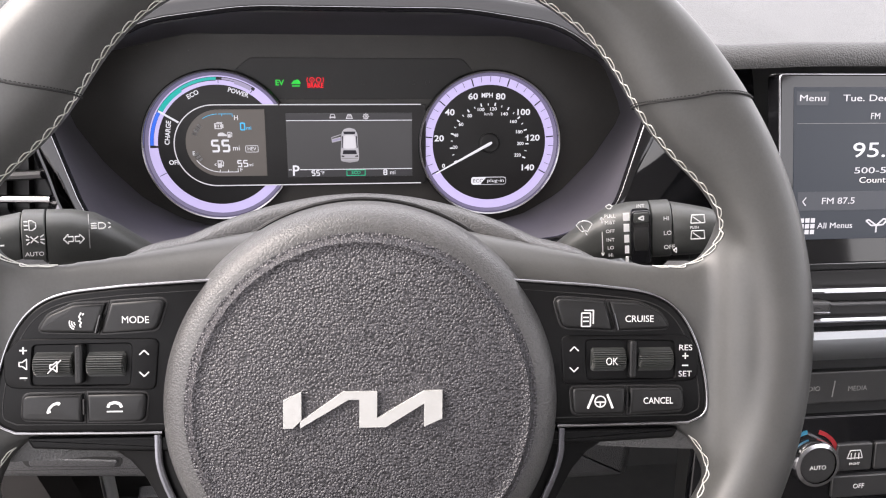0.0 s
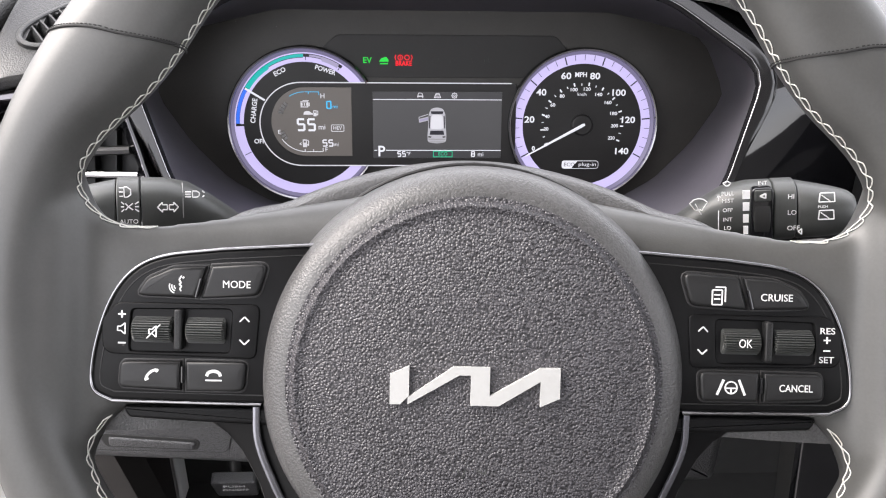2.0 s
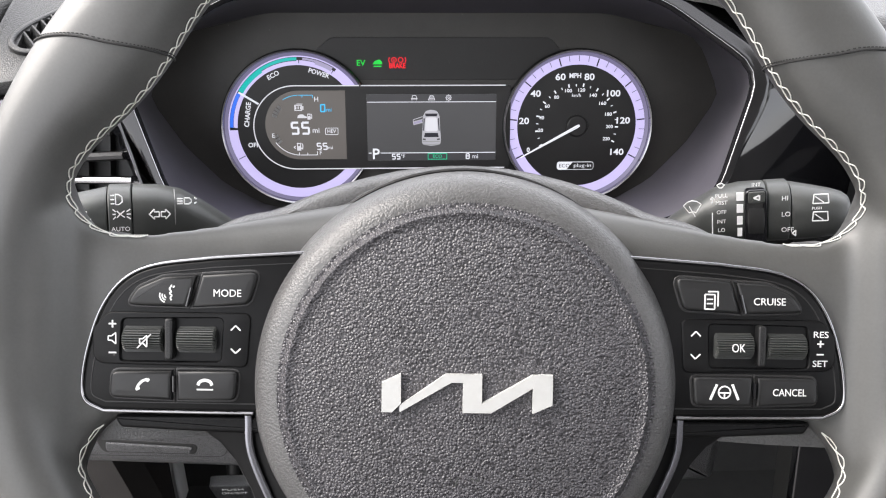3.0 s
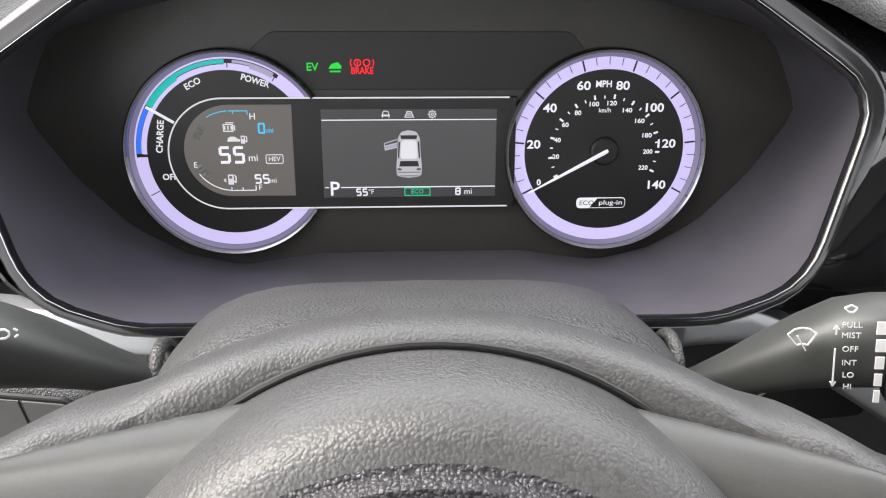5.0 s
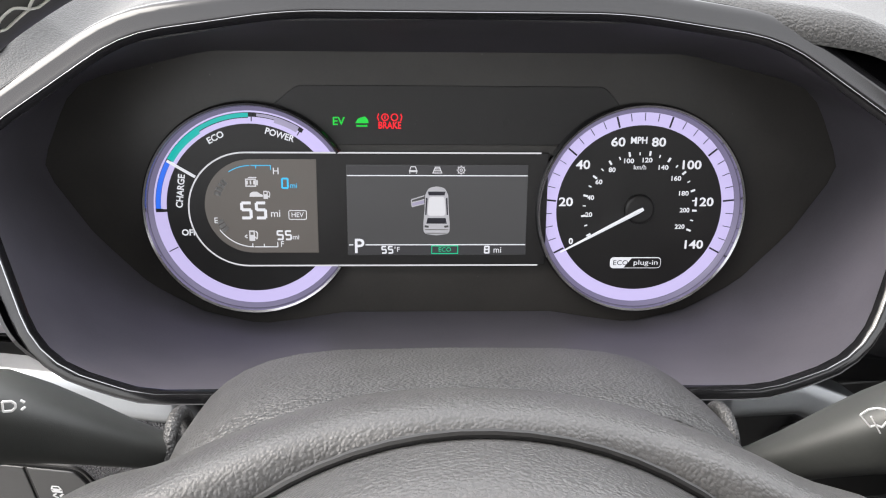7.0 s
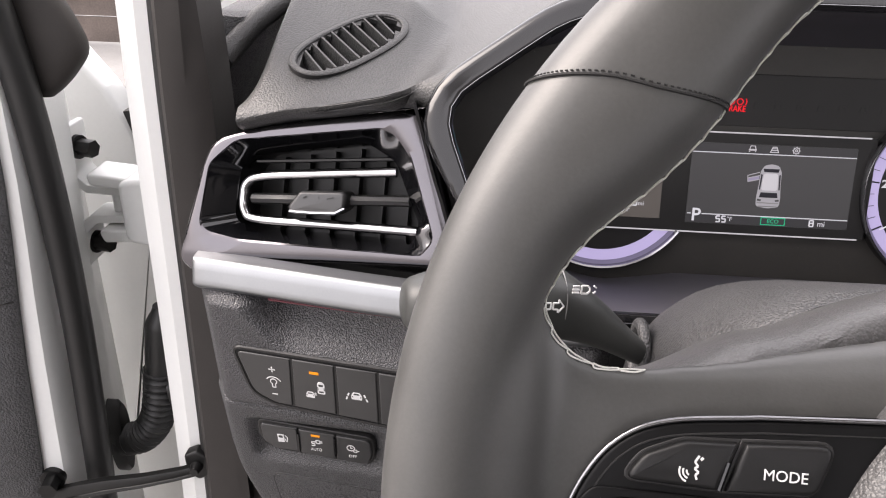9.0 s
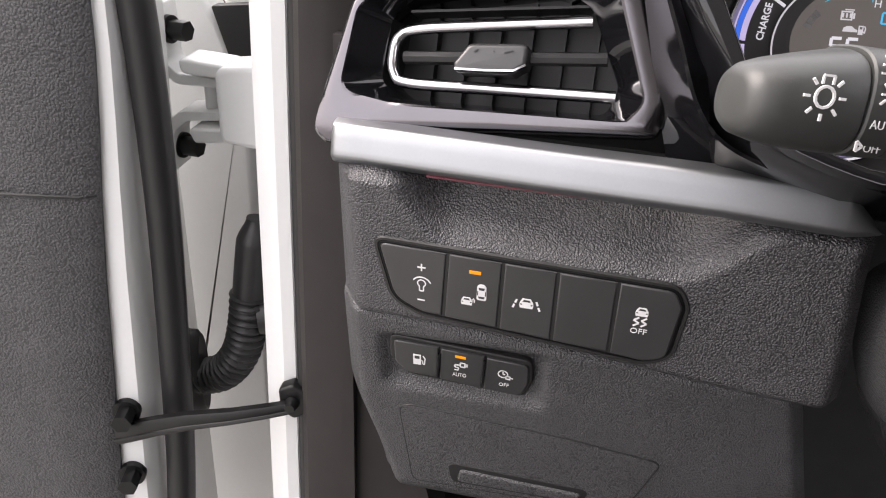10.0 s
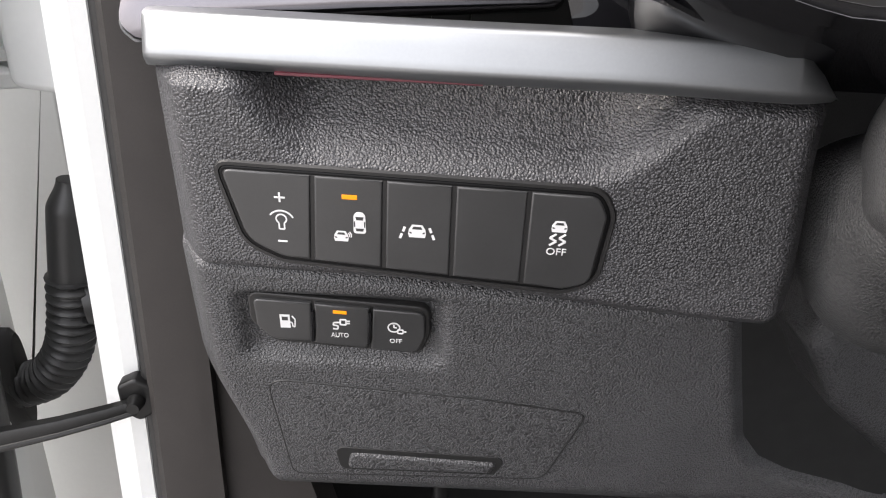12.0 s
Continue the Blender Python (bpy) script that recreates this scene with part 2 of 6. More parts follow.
def plate(outline, front, back, bevel=1.0, crown=0.0, bm=None):
    """A plate from an outline in x, z, between two depths, its front edge rounded over."""
    rings = [[(x, back, z) for x, z in outline]]
    for k in range(4):
        a = k / 3 * math.pi / 2
        ring = inset(outline, bevel * (1 - math.cos(a)))
        rings.append([(x, front + bevel * (1 - math.sin(a)), z) for x, z in ring])
    rings.append([(x, front, z) for x, z in inset(outline, bevel + 0.25)])
    if crown:
        cx, cz = sum(p[0] for p in outline) / len(outline), sum(p[1] for p in outline) / len(outline)
        last = rings[-1]
        rings.append([(cx + (x - cx) * 0.6, front - crown, cz + (z - cz) * 0.6) for x, y, z in last])
    return loft(rings, bm=bm)


def band(outer, inner, front, back, bm=None):
    """A flat ring between two outlines of one length, with depth."""
    f = [(x, front, z) for x, z in outer], [(x, front, z) for x, z in inner]
    b = [(x, back, z) for x, z in inner], [(x, back, z) for x, z in outer]
    return loft([f[0], f[1], b[0], b[1], f[0]], False, False, bm=bm)


def holed(outline, hole, front, back, bevel, floor, slope, floored=True):
    """A plate with a sunk well: the well's flanks slope inwards by slope down to the floor's depth."""
    rings = [[(x, back, z) for x, z in outline]]
    for k in range(4):
        a = k / 3 * math.pi / 2
        rings.append([(x, front + bevel * (1 - math.sin(a)), z) for x, z in inset(outline, bevel * (1 - math.cos(a)))])
    bm = loft(rings, True, False)
    loft([[(x, front, z) for x, z in hole], [(x, front + 0.5, z) for x, z in inset(hole, 0.5)], [(x, floor - 0.4, z) for x, z in inset(hole, slope)], [(x, floor, z) for x, z in inset(hole, slope + 0.6)]], False, floored, bm=bm)
    bm.edges.ensure_lookup_table()
    rim = [e for e in bm.edges if e.is_boundary and all(abs(v.co.y - front * MM) < 1e-7 for v in e.verts)]
    bmesh.ops.triangle_fill(bm, use_beauty=True, use_dissolve=False, edges=rim)
    return bm


def disc(cx, cz, r, n=64):
    return [(cx + r * math.cos(2 * math.pi * k / n), cz + r * math.sin(2 * math.pi * k / n)) for k in range(n)]


def sector(cx, cz, r0, r1, a0, a1, front, back, bm=None, n=24):
    """A piece of a ring between two angles (degrees from the right, anticlockwise)."""
    out = []
    for k in range(n + 1):
        a = radians(a0 + (a1 - a0) * k / n)
        out.append((cx + r1 * math.cos(a), cz + r1 * math.sin(a)))
    for k in range(n, -1, -1):
        a = radians(a0 + (a1 - a0) * k / n)
        out.append((cx + r0 * math.cos(a), cz + r0 * math.sin(a)))
    bm = bm or bmesh.new()
    f = [bm.verts.new(Vector((x, front, z)) * MM) for x, z in out]
    b = [bm.verts.new(Vector((x, back, z)) * MM) for x, z in out]
    m = len(out)
    for i in range(n):
        bm.faces.new((f[i], f[i + 1], f[m - 2 - i], f[m - 1 - i]))
    for i in range(m):
        j = (i + 1) % m
        bm.faces.new((f[i], f[j], b[j], b[i]))
    return bm


def tube(points, radius, sides=10, closed=False, bm=None, flat=1.0):
    """A round bar along 3D points (mm); radius is one number or one for each point."""
    n = len(points)
    pts = [Vector(p) for p in points]
    rings, up = [], None
    for i in range(n):
        if closed:
            d = pts[(i + 1) % n] - pts[i - 1]
        else:
            d = pts[min(i + 1, n - 1)] - pts[max(i - 1, 0)]
        d.normalize()
        if up is None:
            up = Vector((0, 1, 0)) if abs(d.y) < 0.9 else Vector((1, 0, 0))
        side = d.cross(up).normalized()
        up = side.cross(d).normalized()
        r = radius if isinstance(radius, (int, float)) else radius[i]
        rings.append([pts[i] + side * (r * math.cos(2 * math.pi * k / sides)) + up * (r * flat * math.sin(2 * math.pi * k / sides)) for k in range(sides)])
    if closed:
        rings.append(rings[0])
    return loft(rings, not closed, not closed, bm=bm)


def spline(points, per=8, closed=False):
    """A smooth curve through points of any dimension."""
    n, out = len(points), []
    pts = [Vector(p) for p in points]
    for i in range(n if closed else n - 1):
        p0 = pts[i - 1] if (closed or i > 0) else pts[0] * 2 - pts[1]
        p1, p2 = pts[i], pts[(i + 1) % n]
        p3 = pts[(i + 2) % n] if (closed or i + 2 < n) else pts[-1] * 2 - pts[-2]
        for k in range(per):
            u = k / per
            out.append(tuple(0.5 * (2 * p1 + (p2 - p0) * u + (2 * p0 - 5 * p1 + 4 * p2 - p3) * u * u + (3 * p1 - p0 - 3 * p2 + p3) * u ** 3)))
    if not closed:
        out.append(tuple(pts[-1]))
    return out


def bar_2d(bm, x0, z0, x1, z1, w, front, back):
    """A straight bar drawn on a panel."""
    d = Vector((x1 - x0, z1 - z0))
    nrm = Vector((-d.y, d.x)).normalized() * w / 2
    o = [(x0 + nrm.x, z0 + nrm.y), (x1 + nrm.x, z1 + nrm.y), (x1 - nrm.x, z1 - nrm.y), (x0 - nrm.x, z0 - nrm.y)]
    return loft([[(x, back, z) for x, z in o], [(x, front, z) for x, z in o]], bm=bm)


def strokes(lines, w, front, depth=0.25):
    """An icon of straight strokes: each line is a row of points."""
    bm = bmesh.new()
    for line in lines:
        for a, b in zip(line, line[1:]):
            bar_2d(bm, *a, *b, w, front, front + depth)
    return bm


def write(name, text, x, z, cap, mat, parent, front, label="", turn=0.0, width=0.0, slant=0.0, bold=0.0):
    """Lettering laid on a panel, cap mm high, centred at x, z."""
    cu = bpy.data.curves.new(name, "FONT")
    cu.body, cu.align_x, cu.align_y = text, "CENTER", "CENTER"
    cu.size, cu.extrude, cu.shear, cu.offset = cap / 0.7 * MM, 0.00008, slant, bold * MM
    cu.resolution_u = 3
    tmp = bpy.data.objects.new(name, cu)
    me = bpy.data.meshes.new_from_object(tmp)
    bpy.data.objects.remove(tmp)
    me.materials.clear()
    me.materials.append(mat)
    me.name = name
    xs = [v.co.x for v in me.vertices]
    k = width * MM / (max(xs) - min(xs)) if width and xs else 1.0
    ob = new(name, me)
    ob.parent = parent
    ob.matrix_local = Matrix.Translation((x * MM, front * MM, z * MM)) @ pose(0, 0, 0, 0, turn, 0) @ pose(0, 0, 0, 90, 0, 0) @ Matrix.Diagonal((k, 1, 1, 1))
    if label:
        ob["label"] = label
    return ob


def sheet(f, nu, nv, mat_thick=0.0):
    """A curved sheet: f(u, v) gives a point (mm) for u and v from 0 to 1."""
    bm = bmesh.new()
    vs = [[bm.verts.new(Vector(f(i / nu, j / nv)) * MM) for j in range(nv + 1)] for i in range(nu + 1)]
    for i in range(nu):
        for j in range(nv):
            bm.faces.new((vs[i][j], vs[i + 1][j], vs[i + 1][j + 1], vs[i][j + 1]))
    if mat_thick:
        bmesh.ops.recalc_face_normals(bm, faces=bm.faces)
        bmesh.ops.solidify(bm, geom=bm.faces[:], thickness=mat_thick * MM)
    return bm


def smooth(a, b, x):
    t = max(0.0, min(1.0, (x - a) / (b - a)))
    return t * t * (3 - 2 * t)


def polar(outline, cx, cz, n):
    """The outline resampled at n even angles about a point inside it."""
    m, res = len(outline), []
    for k in range(n):
        a = 2 * math.pi * k / n
        d = Vector((math.cos(a), math.sin(a)))
        best = 0.0
        for i in range(m):
            p, q = Vector(outline[i]) - Vector((cx, cz)), Vector(outline[(i + 1) % m]) - Vector((cx, cz))
            e = q - p
            den = d.x * e.y - d.y * e.x
            if abs(den) < 1e-9:
                continue
            t = (p.x * e.y - p.y * e.x) / den
            s = (p.x * d.y - p.y * d.x) / den
            if t > 0 and -1e-6 <= s <= 1 + 1e-6:
                best = max(best, t)
        res.append((cx + d.x * best, cz + d.y * best))
    return res


def mirror(points):
    return [(-p[0], *p[1:]) for p in points]


def box(bm, x0, x1, y0, y1, z0, z1):
    o = [(x0, z0), (x1, z0), (x1, z1), (x0, z1)]
    return loft([[(x, y0, z) for x, z in o], [(x, y1, z) for x, z in o]], bm=bm)

# ---- steering wheel ----
WHEEL = frame_at(-1.1, -0.4, 950, 25.2, -2.4, 0.46)
PAD_Y = 9.2
PAD_SHIFT = Matrix.Translation((0, PAD_Y * MM, 0))
RIM_C, RIM_OUT, RIM_Y = 20.0, 187.0, 13.0


def rim_inner(a):
    """Inner radius of the rim at an angle (degrees above the horizontal on either side)."""
    return 154.5 - 9.5 * math.exp(-((a - 37) / 13.0) ** 2) + 3.0 * smooth(32, 20, a) - 3.0 * math.exp(-((a + 38) / 14.0) ** 2)


def rim_point(deg, s, swell=0.0):
    """A point of the rim: deg round the wheel, s round its section (0 outside, 90 the driver's side, 180 inside)."""
    side = deg % 360
    up = side if side <= 90 else 180 - side if side <= 270 else side - 360
    ri = rim_inner(up)
    rc, hr = (RIM_OUT + ri) / 2, (RIM_OUT - ri) / 2 + swell
    hd = 15.5 + swell
    c, n = math.cos(radians(s)), math.sin(radians(s))
    p = 2 / 2.35
    r = rc + hr * math.copysign(abs(c) ** p, c)
    y = RIM_Y - hd * math.copysign(abs(n) ** p, n)
    return (r * math.cos(radians(deg)), y, RIM_C + r * math.sin(radians(deg)))


def along(keys, x):
    """Linear reading of a table of (x, value, ...) at x."""
    if x <= keys[0][0]:
        return keys[0][1:]
    for a, b in zip(keys, keys[1:]):
        if x <= b[0]:
            u = (x - a[0]) / (b[0] - a[0])
            return tuple(p + (q - p) * u for p, q in zip(a[1:], b[1:]))
    return keys[-1][1:]


# x; upper edge's height and depth; lower edge's height; depth of the front face
SPOKE = [(36, 66, 42, -20, 19), (50, 63, 39, -20, 18), (75, 58.5, 34, -20, 16.5), (100, 53.5, 27, -20, 15), (121, 50.5, 22, -20, 13.5), (132, 50.2, 20.5, -20.5, 12), (138, 51.5, 19.5, -24, 11.5),
         (143, 54.5, 19, -31, 10.8), (147, 59.5, 19, -40, 8.5), (150, 66, 19, -49, 5), (153, 75, 19, -57, 4), (158, 86, 18, -66, 2.5), (166, 92, 16, -70, 1.5)]


def spoke_section(x):
    top, ydeep, bot, yf = along(SPOKE, x)
    yf += 3.6 * smooth(158, 146, x)
    h = top - bot
    back = max(ydeep + 4, 30)
    slope = min(20.0, 0.35 * h)
    pts = [(back, bot + 4), (24, bot + 0.6), (yf + 10, bot), (yf + 4.5, bot + 0.9), (yf + 1.5, bot + 3), (yf + 0.2, bot + 6.5)]
    for k in range(1, 5):
        pts.append((yf, bot + 6.5 + (h - slope - 6.5) * k / 4))
    for k in range(1, 8):
        u = k / 7
        pts.append((yf + (ydeep - yf) * u ** 1.7, top - slope + slope * math.sin(u * math.pi / 2)))
    pts.append((ydeep + 3, top - 0.6))
    pts.append((back, top - 5))
    return pts


def lace_edge(bm, line, skin, pitch=6.4):
    """Laced thread along a leather edge: two scalloped strands that meet at every stitch, lying on the skin."""
    pts, run = [Vector(p) for p in line], [0.0]
    for p, q in zip(pts, pts[1:]):
        run.append(run[-1] + (q - p).length)

    def at(d):
        d = max(0.0, min(run[-1], d))
        i = max(k for k in range(len(run) - 1) if run[k] <= d)
        return pts[i].lerp(pts[i + 1], (d - run[i]) / max(1e-6, run[i + 1] - run[i]))

    def laid(p, lift):
        _, spot, nor, _ = skin.closest_point_on_mesh(p * MM)
        return tuple(spot / MM + nor * lift)
    for k in range(int(run[-1] / pitch)):
        d0 = k * pitch
        here, ahead = at(d0), at(d0 + pitch)
        inward = Vector((-here.x, 0, RIM_C - here.z)).normalized()
        front = (Vector((0, -0.94, 0)) - inward * 0.35).normalized()
        for e, steps in ((1, ((0, 0.1), (0.16, 1.5), (0.3, 2.1), (0.7, 1.5), (1.0, 0.1))), (-1, ((0, 0.1), (0.3, 0.9), (0.72, 1.6), (0.86, 1.5), (1.0, 0.1)))):
            strand = [laid(at(d0 + u * pitch) + front * (e * o), 0.25 if 0 < u < 1 else 0.5) for u, o in steps]
            tube(spline(strand, 2), 0.25, 5, bm=bm)


def build_wheel():
    w = thing("steering_wheel", WHEEL, "black leather steering wheel with white cross stitching and silver trim", "steering wheel")
    n, m = 180, 22
    rings = [[rim_point(360 * i / n, 360 * k / m) for k in range(m)] for i in range(n)]
    body = loft(rings + [rings[0]], False, False)
    xs = sorted(set([36 + k * 4 for k in range(25)] + [134, 137, 140, 142, 144, 146, 148, 150, 152, 154, 157, 160, 166]))
    for s in (1, -1):
        loft([[(s * x, y, z) for y, z in spoke_section(x)] for x in xs], bm=body)
    bmesh.ops.remove_doubles(body, verts=body.verts, dist=1e-6)
    rim = part("rim", body, rim_leather, w, "smooth black leather rim with thumb grips and spokes")
    fuse = rim.modifiers.new("fuse", "REMESH")
    fuse.mode, fuse.voxel_size, fuse.use_smooth_shade = "VOXEL", 0.0017, True
    soften = rim.modifiers.new("soften", "SMOOTH")
    soften.factor, soften.iterations = 0.5, 20
    # sewn joints across the rim
    for sgn, mid in ((1, 36.5), (-1, 143.5), (1, -46), (-1, 226)):
        at = lambda k, more=0.0: mid + sgn * (-4.5 * math.cos(radians(360 * k / 40)) + more)
        part("rim_seam", tube([rim_point(at(k), 360 * k / 40, 0.1) for k in range(40)], 0.4, 6, True), dark_thread, rim, "dark seam across the rim")
        bm = bmesh.new()
        for k in range(0, 100):
            u = k * 0.4
            tube([rim_point(at(u, 0.35), 9 * u, 0.05), rim_point(at(u + 0.2, 0.35), 9 * (u + 0.2), 0.05)], 0.22, 5, bm=bm)
        tagged(part("seam_stitching", bm, dark_thread, rim), "small dark stitches", kind="stuff")
    skin = rim.evaluated_get(bpy.context.evaluated_depsgraph_get())
    # spokes
    for s, side in ((1, "right"), (-1, "left")):
        # white cross stitching along the inside of the rim
        bm = bmesh.new()
        path = []
        for k in range(0, 64):
            a = 88 - k * (88 - 20) / 63
            q = rim_point(a, 176, 0.7)
            path.append((q[0], q[1], q[2]))
        corner = spline([path[-1], (149.6, 15.0, 67.5), (146.0, 15.8, 60.8), (140.5, 17.0, 55.4), (132, 18.6, 52.6), (121, 20.4, 52.2)], 6)
        path += corner[1:]
        low = [rim_point(a, 176, 0.9) for a in range(-27, -60, -1)]
        low = spline([(134, 14, -26.5), (139, 14, -32), (143.5, 14.5, -40), low[0]], 5)[:-1] + low
        for line in (path, low):
            lace_edge(bm, [(s * x, y, z) for x, y, z in line], skin)
        ob = part("stitching", bm, thread, w, "white laced stitching")
        tagged(ob, "white laced stitching", kind="stuff")

    # airbag cover
    prof = [(0.01, 0.0), (20, 0.2), (40, 1.0), (52, 2.0), (59, 2.9), (61.0, 3.0), (62.0, 2.4), (62.8, 2.3), (63.8, 3.4), (64.8, 5.0), (66.2, 5.2), (69, 5.9), (72, 7.7), (74.6, 11), (76.6, 16), (77.8, 23), (78.3, 32), (78.3, 44)]
    hz = -5.8
    prof = [(r * 1.052, y) for r, y in prof]
    rings = [[(r * math.cos(2 * math.pi * k / 144), y, hz + r * math.sin(2 * math.pi * k / 144)) for k in range(144)] for r, y in prof]
    cut = 10
    part("cover_edge", loft(rings[cut:], False, True), hub_edge_leather, w, "rounded fine-grained edge of the airbag cover")
    hub = part("airbag_cover", loft(rings[:cut + 1], False, False), hub_leather, w, "round black airbag cover with pebble grain")
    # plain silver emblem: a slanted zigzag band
    bm = bmesh.new()
    ribbon = ([(-29.6, -1.0), (-23.0, 2.3), (-23.0, -8.6), (-26.0, -11.7), (-29.6, -11.7)], [(-23.4, -9.2), (-7.6, 2.3), (2.0, 2.3), (2.0, -0.8), (-5.6, -0.8), (-23.4, -11.7)],
              [(-1.6, 2.3), (5.0, 2.3), (5.0, -11.7), (-1.6, -11.7)], [(4.4, -8.6), (22.6, 2.3), (24.4, 2.3), (24.4, -1.4), (8.2, -11.7), (4.4, -11.7)], [(22.6, 2.3), (29.4, 2.3), (29.4, -8.6), (22.6, -11.7)])
    for i, o in enumerate(ribbon):
        o = [(x * 1.04, z) for x, z in o]
        loft([[(x, 0.9, z) for x, z in o], [(x, -1.4 - 0.06 * i, z) for x, z in o]], bm=bm)
    part("emblem", bm, emblem_silver, w, "satin silver zigzag ribbon", smooth=False)
    horn = strokes([[(-5.5, -33), (-5.5, -37)], [(-5.5, -35), (-1, -35), (4.5, -32.6), (4.5, -37.4), (-1, -35)], [(-2.5, -35.5), (-4, -39)]], 0.5, 0.55, 0.5)
    part("horn_mark", horn, stalk_black, w, "embossed horn mark", smooth=False)
    write("airbag_lettering", "AIRBAG", 0, -49, 4.2, stalk_black, w, 1.2, "embossed lettering", width=30)

    # grained back shell seen over the hub and spokes
    rings = []
    for k in range(59):
        x = -145 + 5 * k
        ax = abs(x)
        sp = along(SPOKE, ax)
        # stands proud of the spokes near the hub and dives behind them further out
        top = max(80.0 - 0.0033 * ax * ax, sp[0] + 2.2) - 9.0 * smooth(88, 122, ax)
        y0 = min(46, sp[1] + 3.5)
        rings.append([(x, y0, top - 9), (x, y0 + 1.5, top - 4), (x, y0 + 5, top - 1.2), (x, y0 + 10, top + 0.2), (x, y0 + 20, top + 0.5), (x, y0 + 30 + ax * 0.08, top - 1.0), (x, y0 + 37 + ax * 0.10, top - 5), (x, y0 + 40 + ax * 0.10, -30), (x, y0, -30)])
    part("back_shell", loft(rings), hub_edge_leather, w, "grained back shell of the wheel")

    pads = {}
    for s in (1, -1):
        flip = (lambda pts: pts) if s > 0 else mirror
        edge = [(58, 44.5), (95, 42), (117, 39), (129, 33), (137, 22), (142, 7), (144, -6), (142.5, -12.5), (136, -16), (80, -16.5), (58, -16.5)]
        out = [edge[0]] + [p[:2] for p in spline(edge[1:9], 5)] + edge[9:]
        if s < 0:
            out = [(-x, z) for x, z in out][::-1]
        well = rounded(flip([(90.5, 20, 2.5), (129, 19.4, 2.5), (130, 2.6, 2.5), (91.5, 2.6, 2.5)]), 2, 4)
        well = well if s > 0 else well[::-1]
        pad = part("switch_pad", holed(inset(out, 0.6), well, 3.9, 12, 1.2, 10.5, 3.2), pad_black, w, "satin black switch panel with a sunk roller well", matrix=PAD_SHIFT)
        pads[s] = pad
        line = [edge[0]] + [p[:2] for p in spline(edge[1:9], 6)] + edge[9:10]
        part("chrome_surround", tube(flip([(x, 4.4, z) for x, z in line]), 0.7, 10), dark_chrome, w, "thin chrome line round the switch panel", matrix=PAD_SHIFT)
        part("pad_groove", tube([(x, 3.95, z) for x, z in inset(out, 3.6)], 0.28, 6, True), gauge_black, pad, "fine groove")

        def key(name, o, label, front=1.6, bevel=1.3):
            o = rounded(flip(o), 2.2, 4)
            recess = part("key_gap", plate(inset(o, -0.7), 3.75, 6, 0.3), gauge_black, pad, "dark gap round the key")
            return part(name, plate(inset(o, 0.15), front, 7, bevel, 0.25), wheel_key, pad, label)

        key("switch_key", [(77, 37.5, 3), (98.6, 36.0, 0.6), (102.6, 23.4, 0.6), (81, 24.6, 4)], "black key with a white mark")
        key("switch_key", [(100.2, 35.8, 0.6), (113, 35.2, 8), (122.5, 31, 7), (127.5, 24, 2.5), (104.2, 23.4, 0.6)], "black key with white mark")
        key("switch_key", [(85, 0, 2.5), (108, 0, 0.6), (108, -11.6, 0.6), (86, -11.6, 3)], "black key with white mark")
        key("switch_key", [(109.6, 0, 0.6), (132.5, -0.3, 3), (133.2, -10.6, 2.5), (109.6, -11.6, 0.6)], "black key with white mark")
        part("key_divider", tube(flip([(102.2, 1.7, 31), (104, 1.7, 24)]), 0.7, 8), gloss_black, pad)
        part("key_divider", tube(flip([(108.8, 1.7, -2), (108.8, 1.7, -8)]), 0.7, 8), gloss_black, pad)
        # raised frame round the roller well
        surround = rounded(flip([(80.5, 21.5, 3), (134, 21.5, 5), (139.5, 15, 5), (139.5, 2, 5), (82, 0.9, 3)]), 3, 4)
        part("roller_surround", holed(surround if s > 0 else surround[::-1], well, 3.1, 4.2, 0.6, 4.6, 0.6, False), pad_black, pad, "raised frame round the well")
        part("well_floor", plate(inset(well, 3.0), 9.6, 10.4, 0.1), gauge_black, pad, "dark floor of the well")
        part("roller_post", plate(rounded(flip([(109, 19.5), (112, 19.5), (112, 4), (109, 4)]), 1.2, 3), 0.2, 6, 0.8), wheel_key, pad)
        for x0, x1 in ((93.5, 108), (113, 128)):
            rings = []
            for x, k in ((x0, 0.8), (x0 + 0.7, 1), (x1 - 0.7, 1), (x1, 0.8)):
                ring = []
                for q in range(96):
                    a = 2 * math.pi * q / 96
                    rad = (5.0, 5.0, 4.2)[q % 3] * k
                    ring.append((s * x, 5.0 + rad * math.cos(a) * 1.0, 11.3 + rad * math.sin(a)))
                rings.append(ring)
            part("roller", loft(rings), stalk_black, pad, "ribbed black thumb roller")
        # lower spoke leg and its bright strip
        stations = [(-19.5, 62, 116), (-22, 60, 110), (-25, 58, 101), (-29, 56, 95), (-36, 54, 89), (-48, 50, 82.5), (-66, 44, 76), (-92, 36, 67), (-120, 28, 60), (-150, 22, 56)]
        rings = []
        for z, xa, xb in stations:
            rings.append([(s * xa, 24, z), (s * xa, 8.6, z), (s * (xb - 4), 8.6, z), (s * (xb - 1.2), 9.6, z), (s * xb, 12, z), (s * xb, 24, z)])
        part("lower_spoke", loft(rings), pad_black, w, "satin black lower spoke", matrix=PAD_SHIFT)
        shelf = rounded(flip([(60, -18.6), (134, -18.6, 2), (131, -23.4, 2), (104, -24.6, 3), (60, -26)]), 1.5, 3)
        part("spoke_shelf", plate(shelf if s > 0 else shelf[::-1], 7.6, 20, 1.2), pad_black, w, "satin black strip under the switch panel", matrix=PAD_SHIFT)
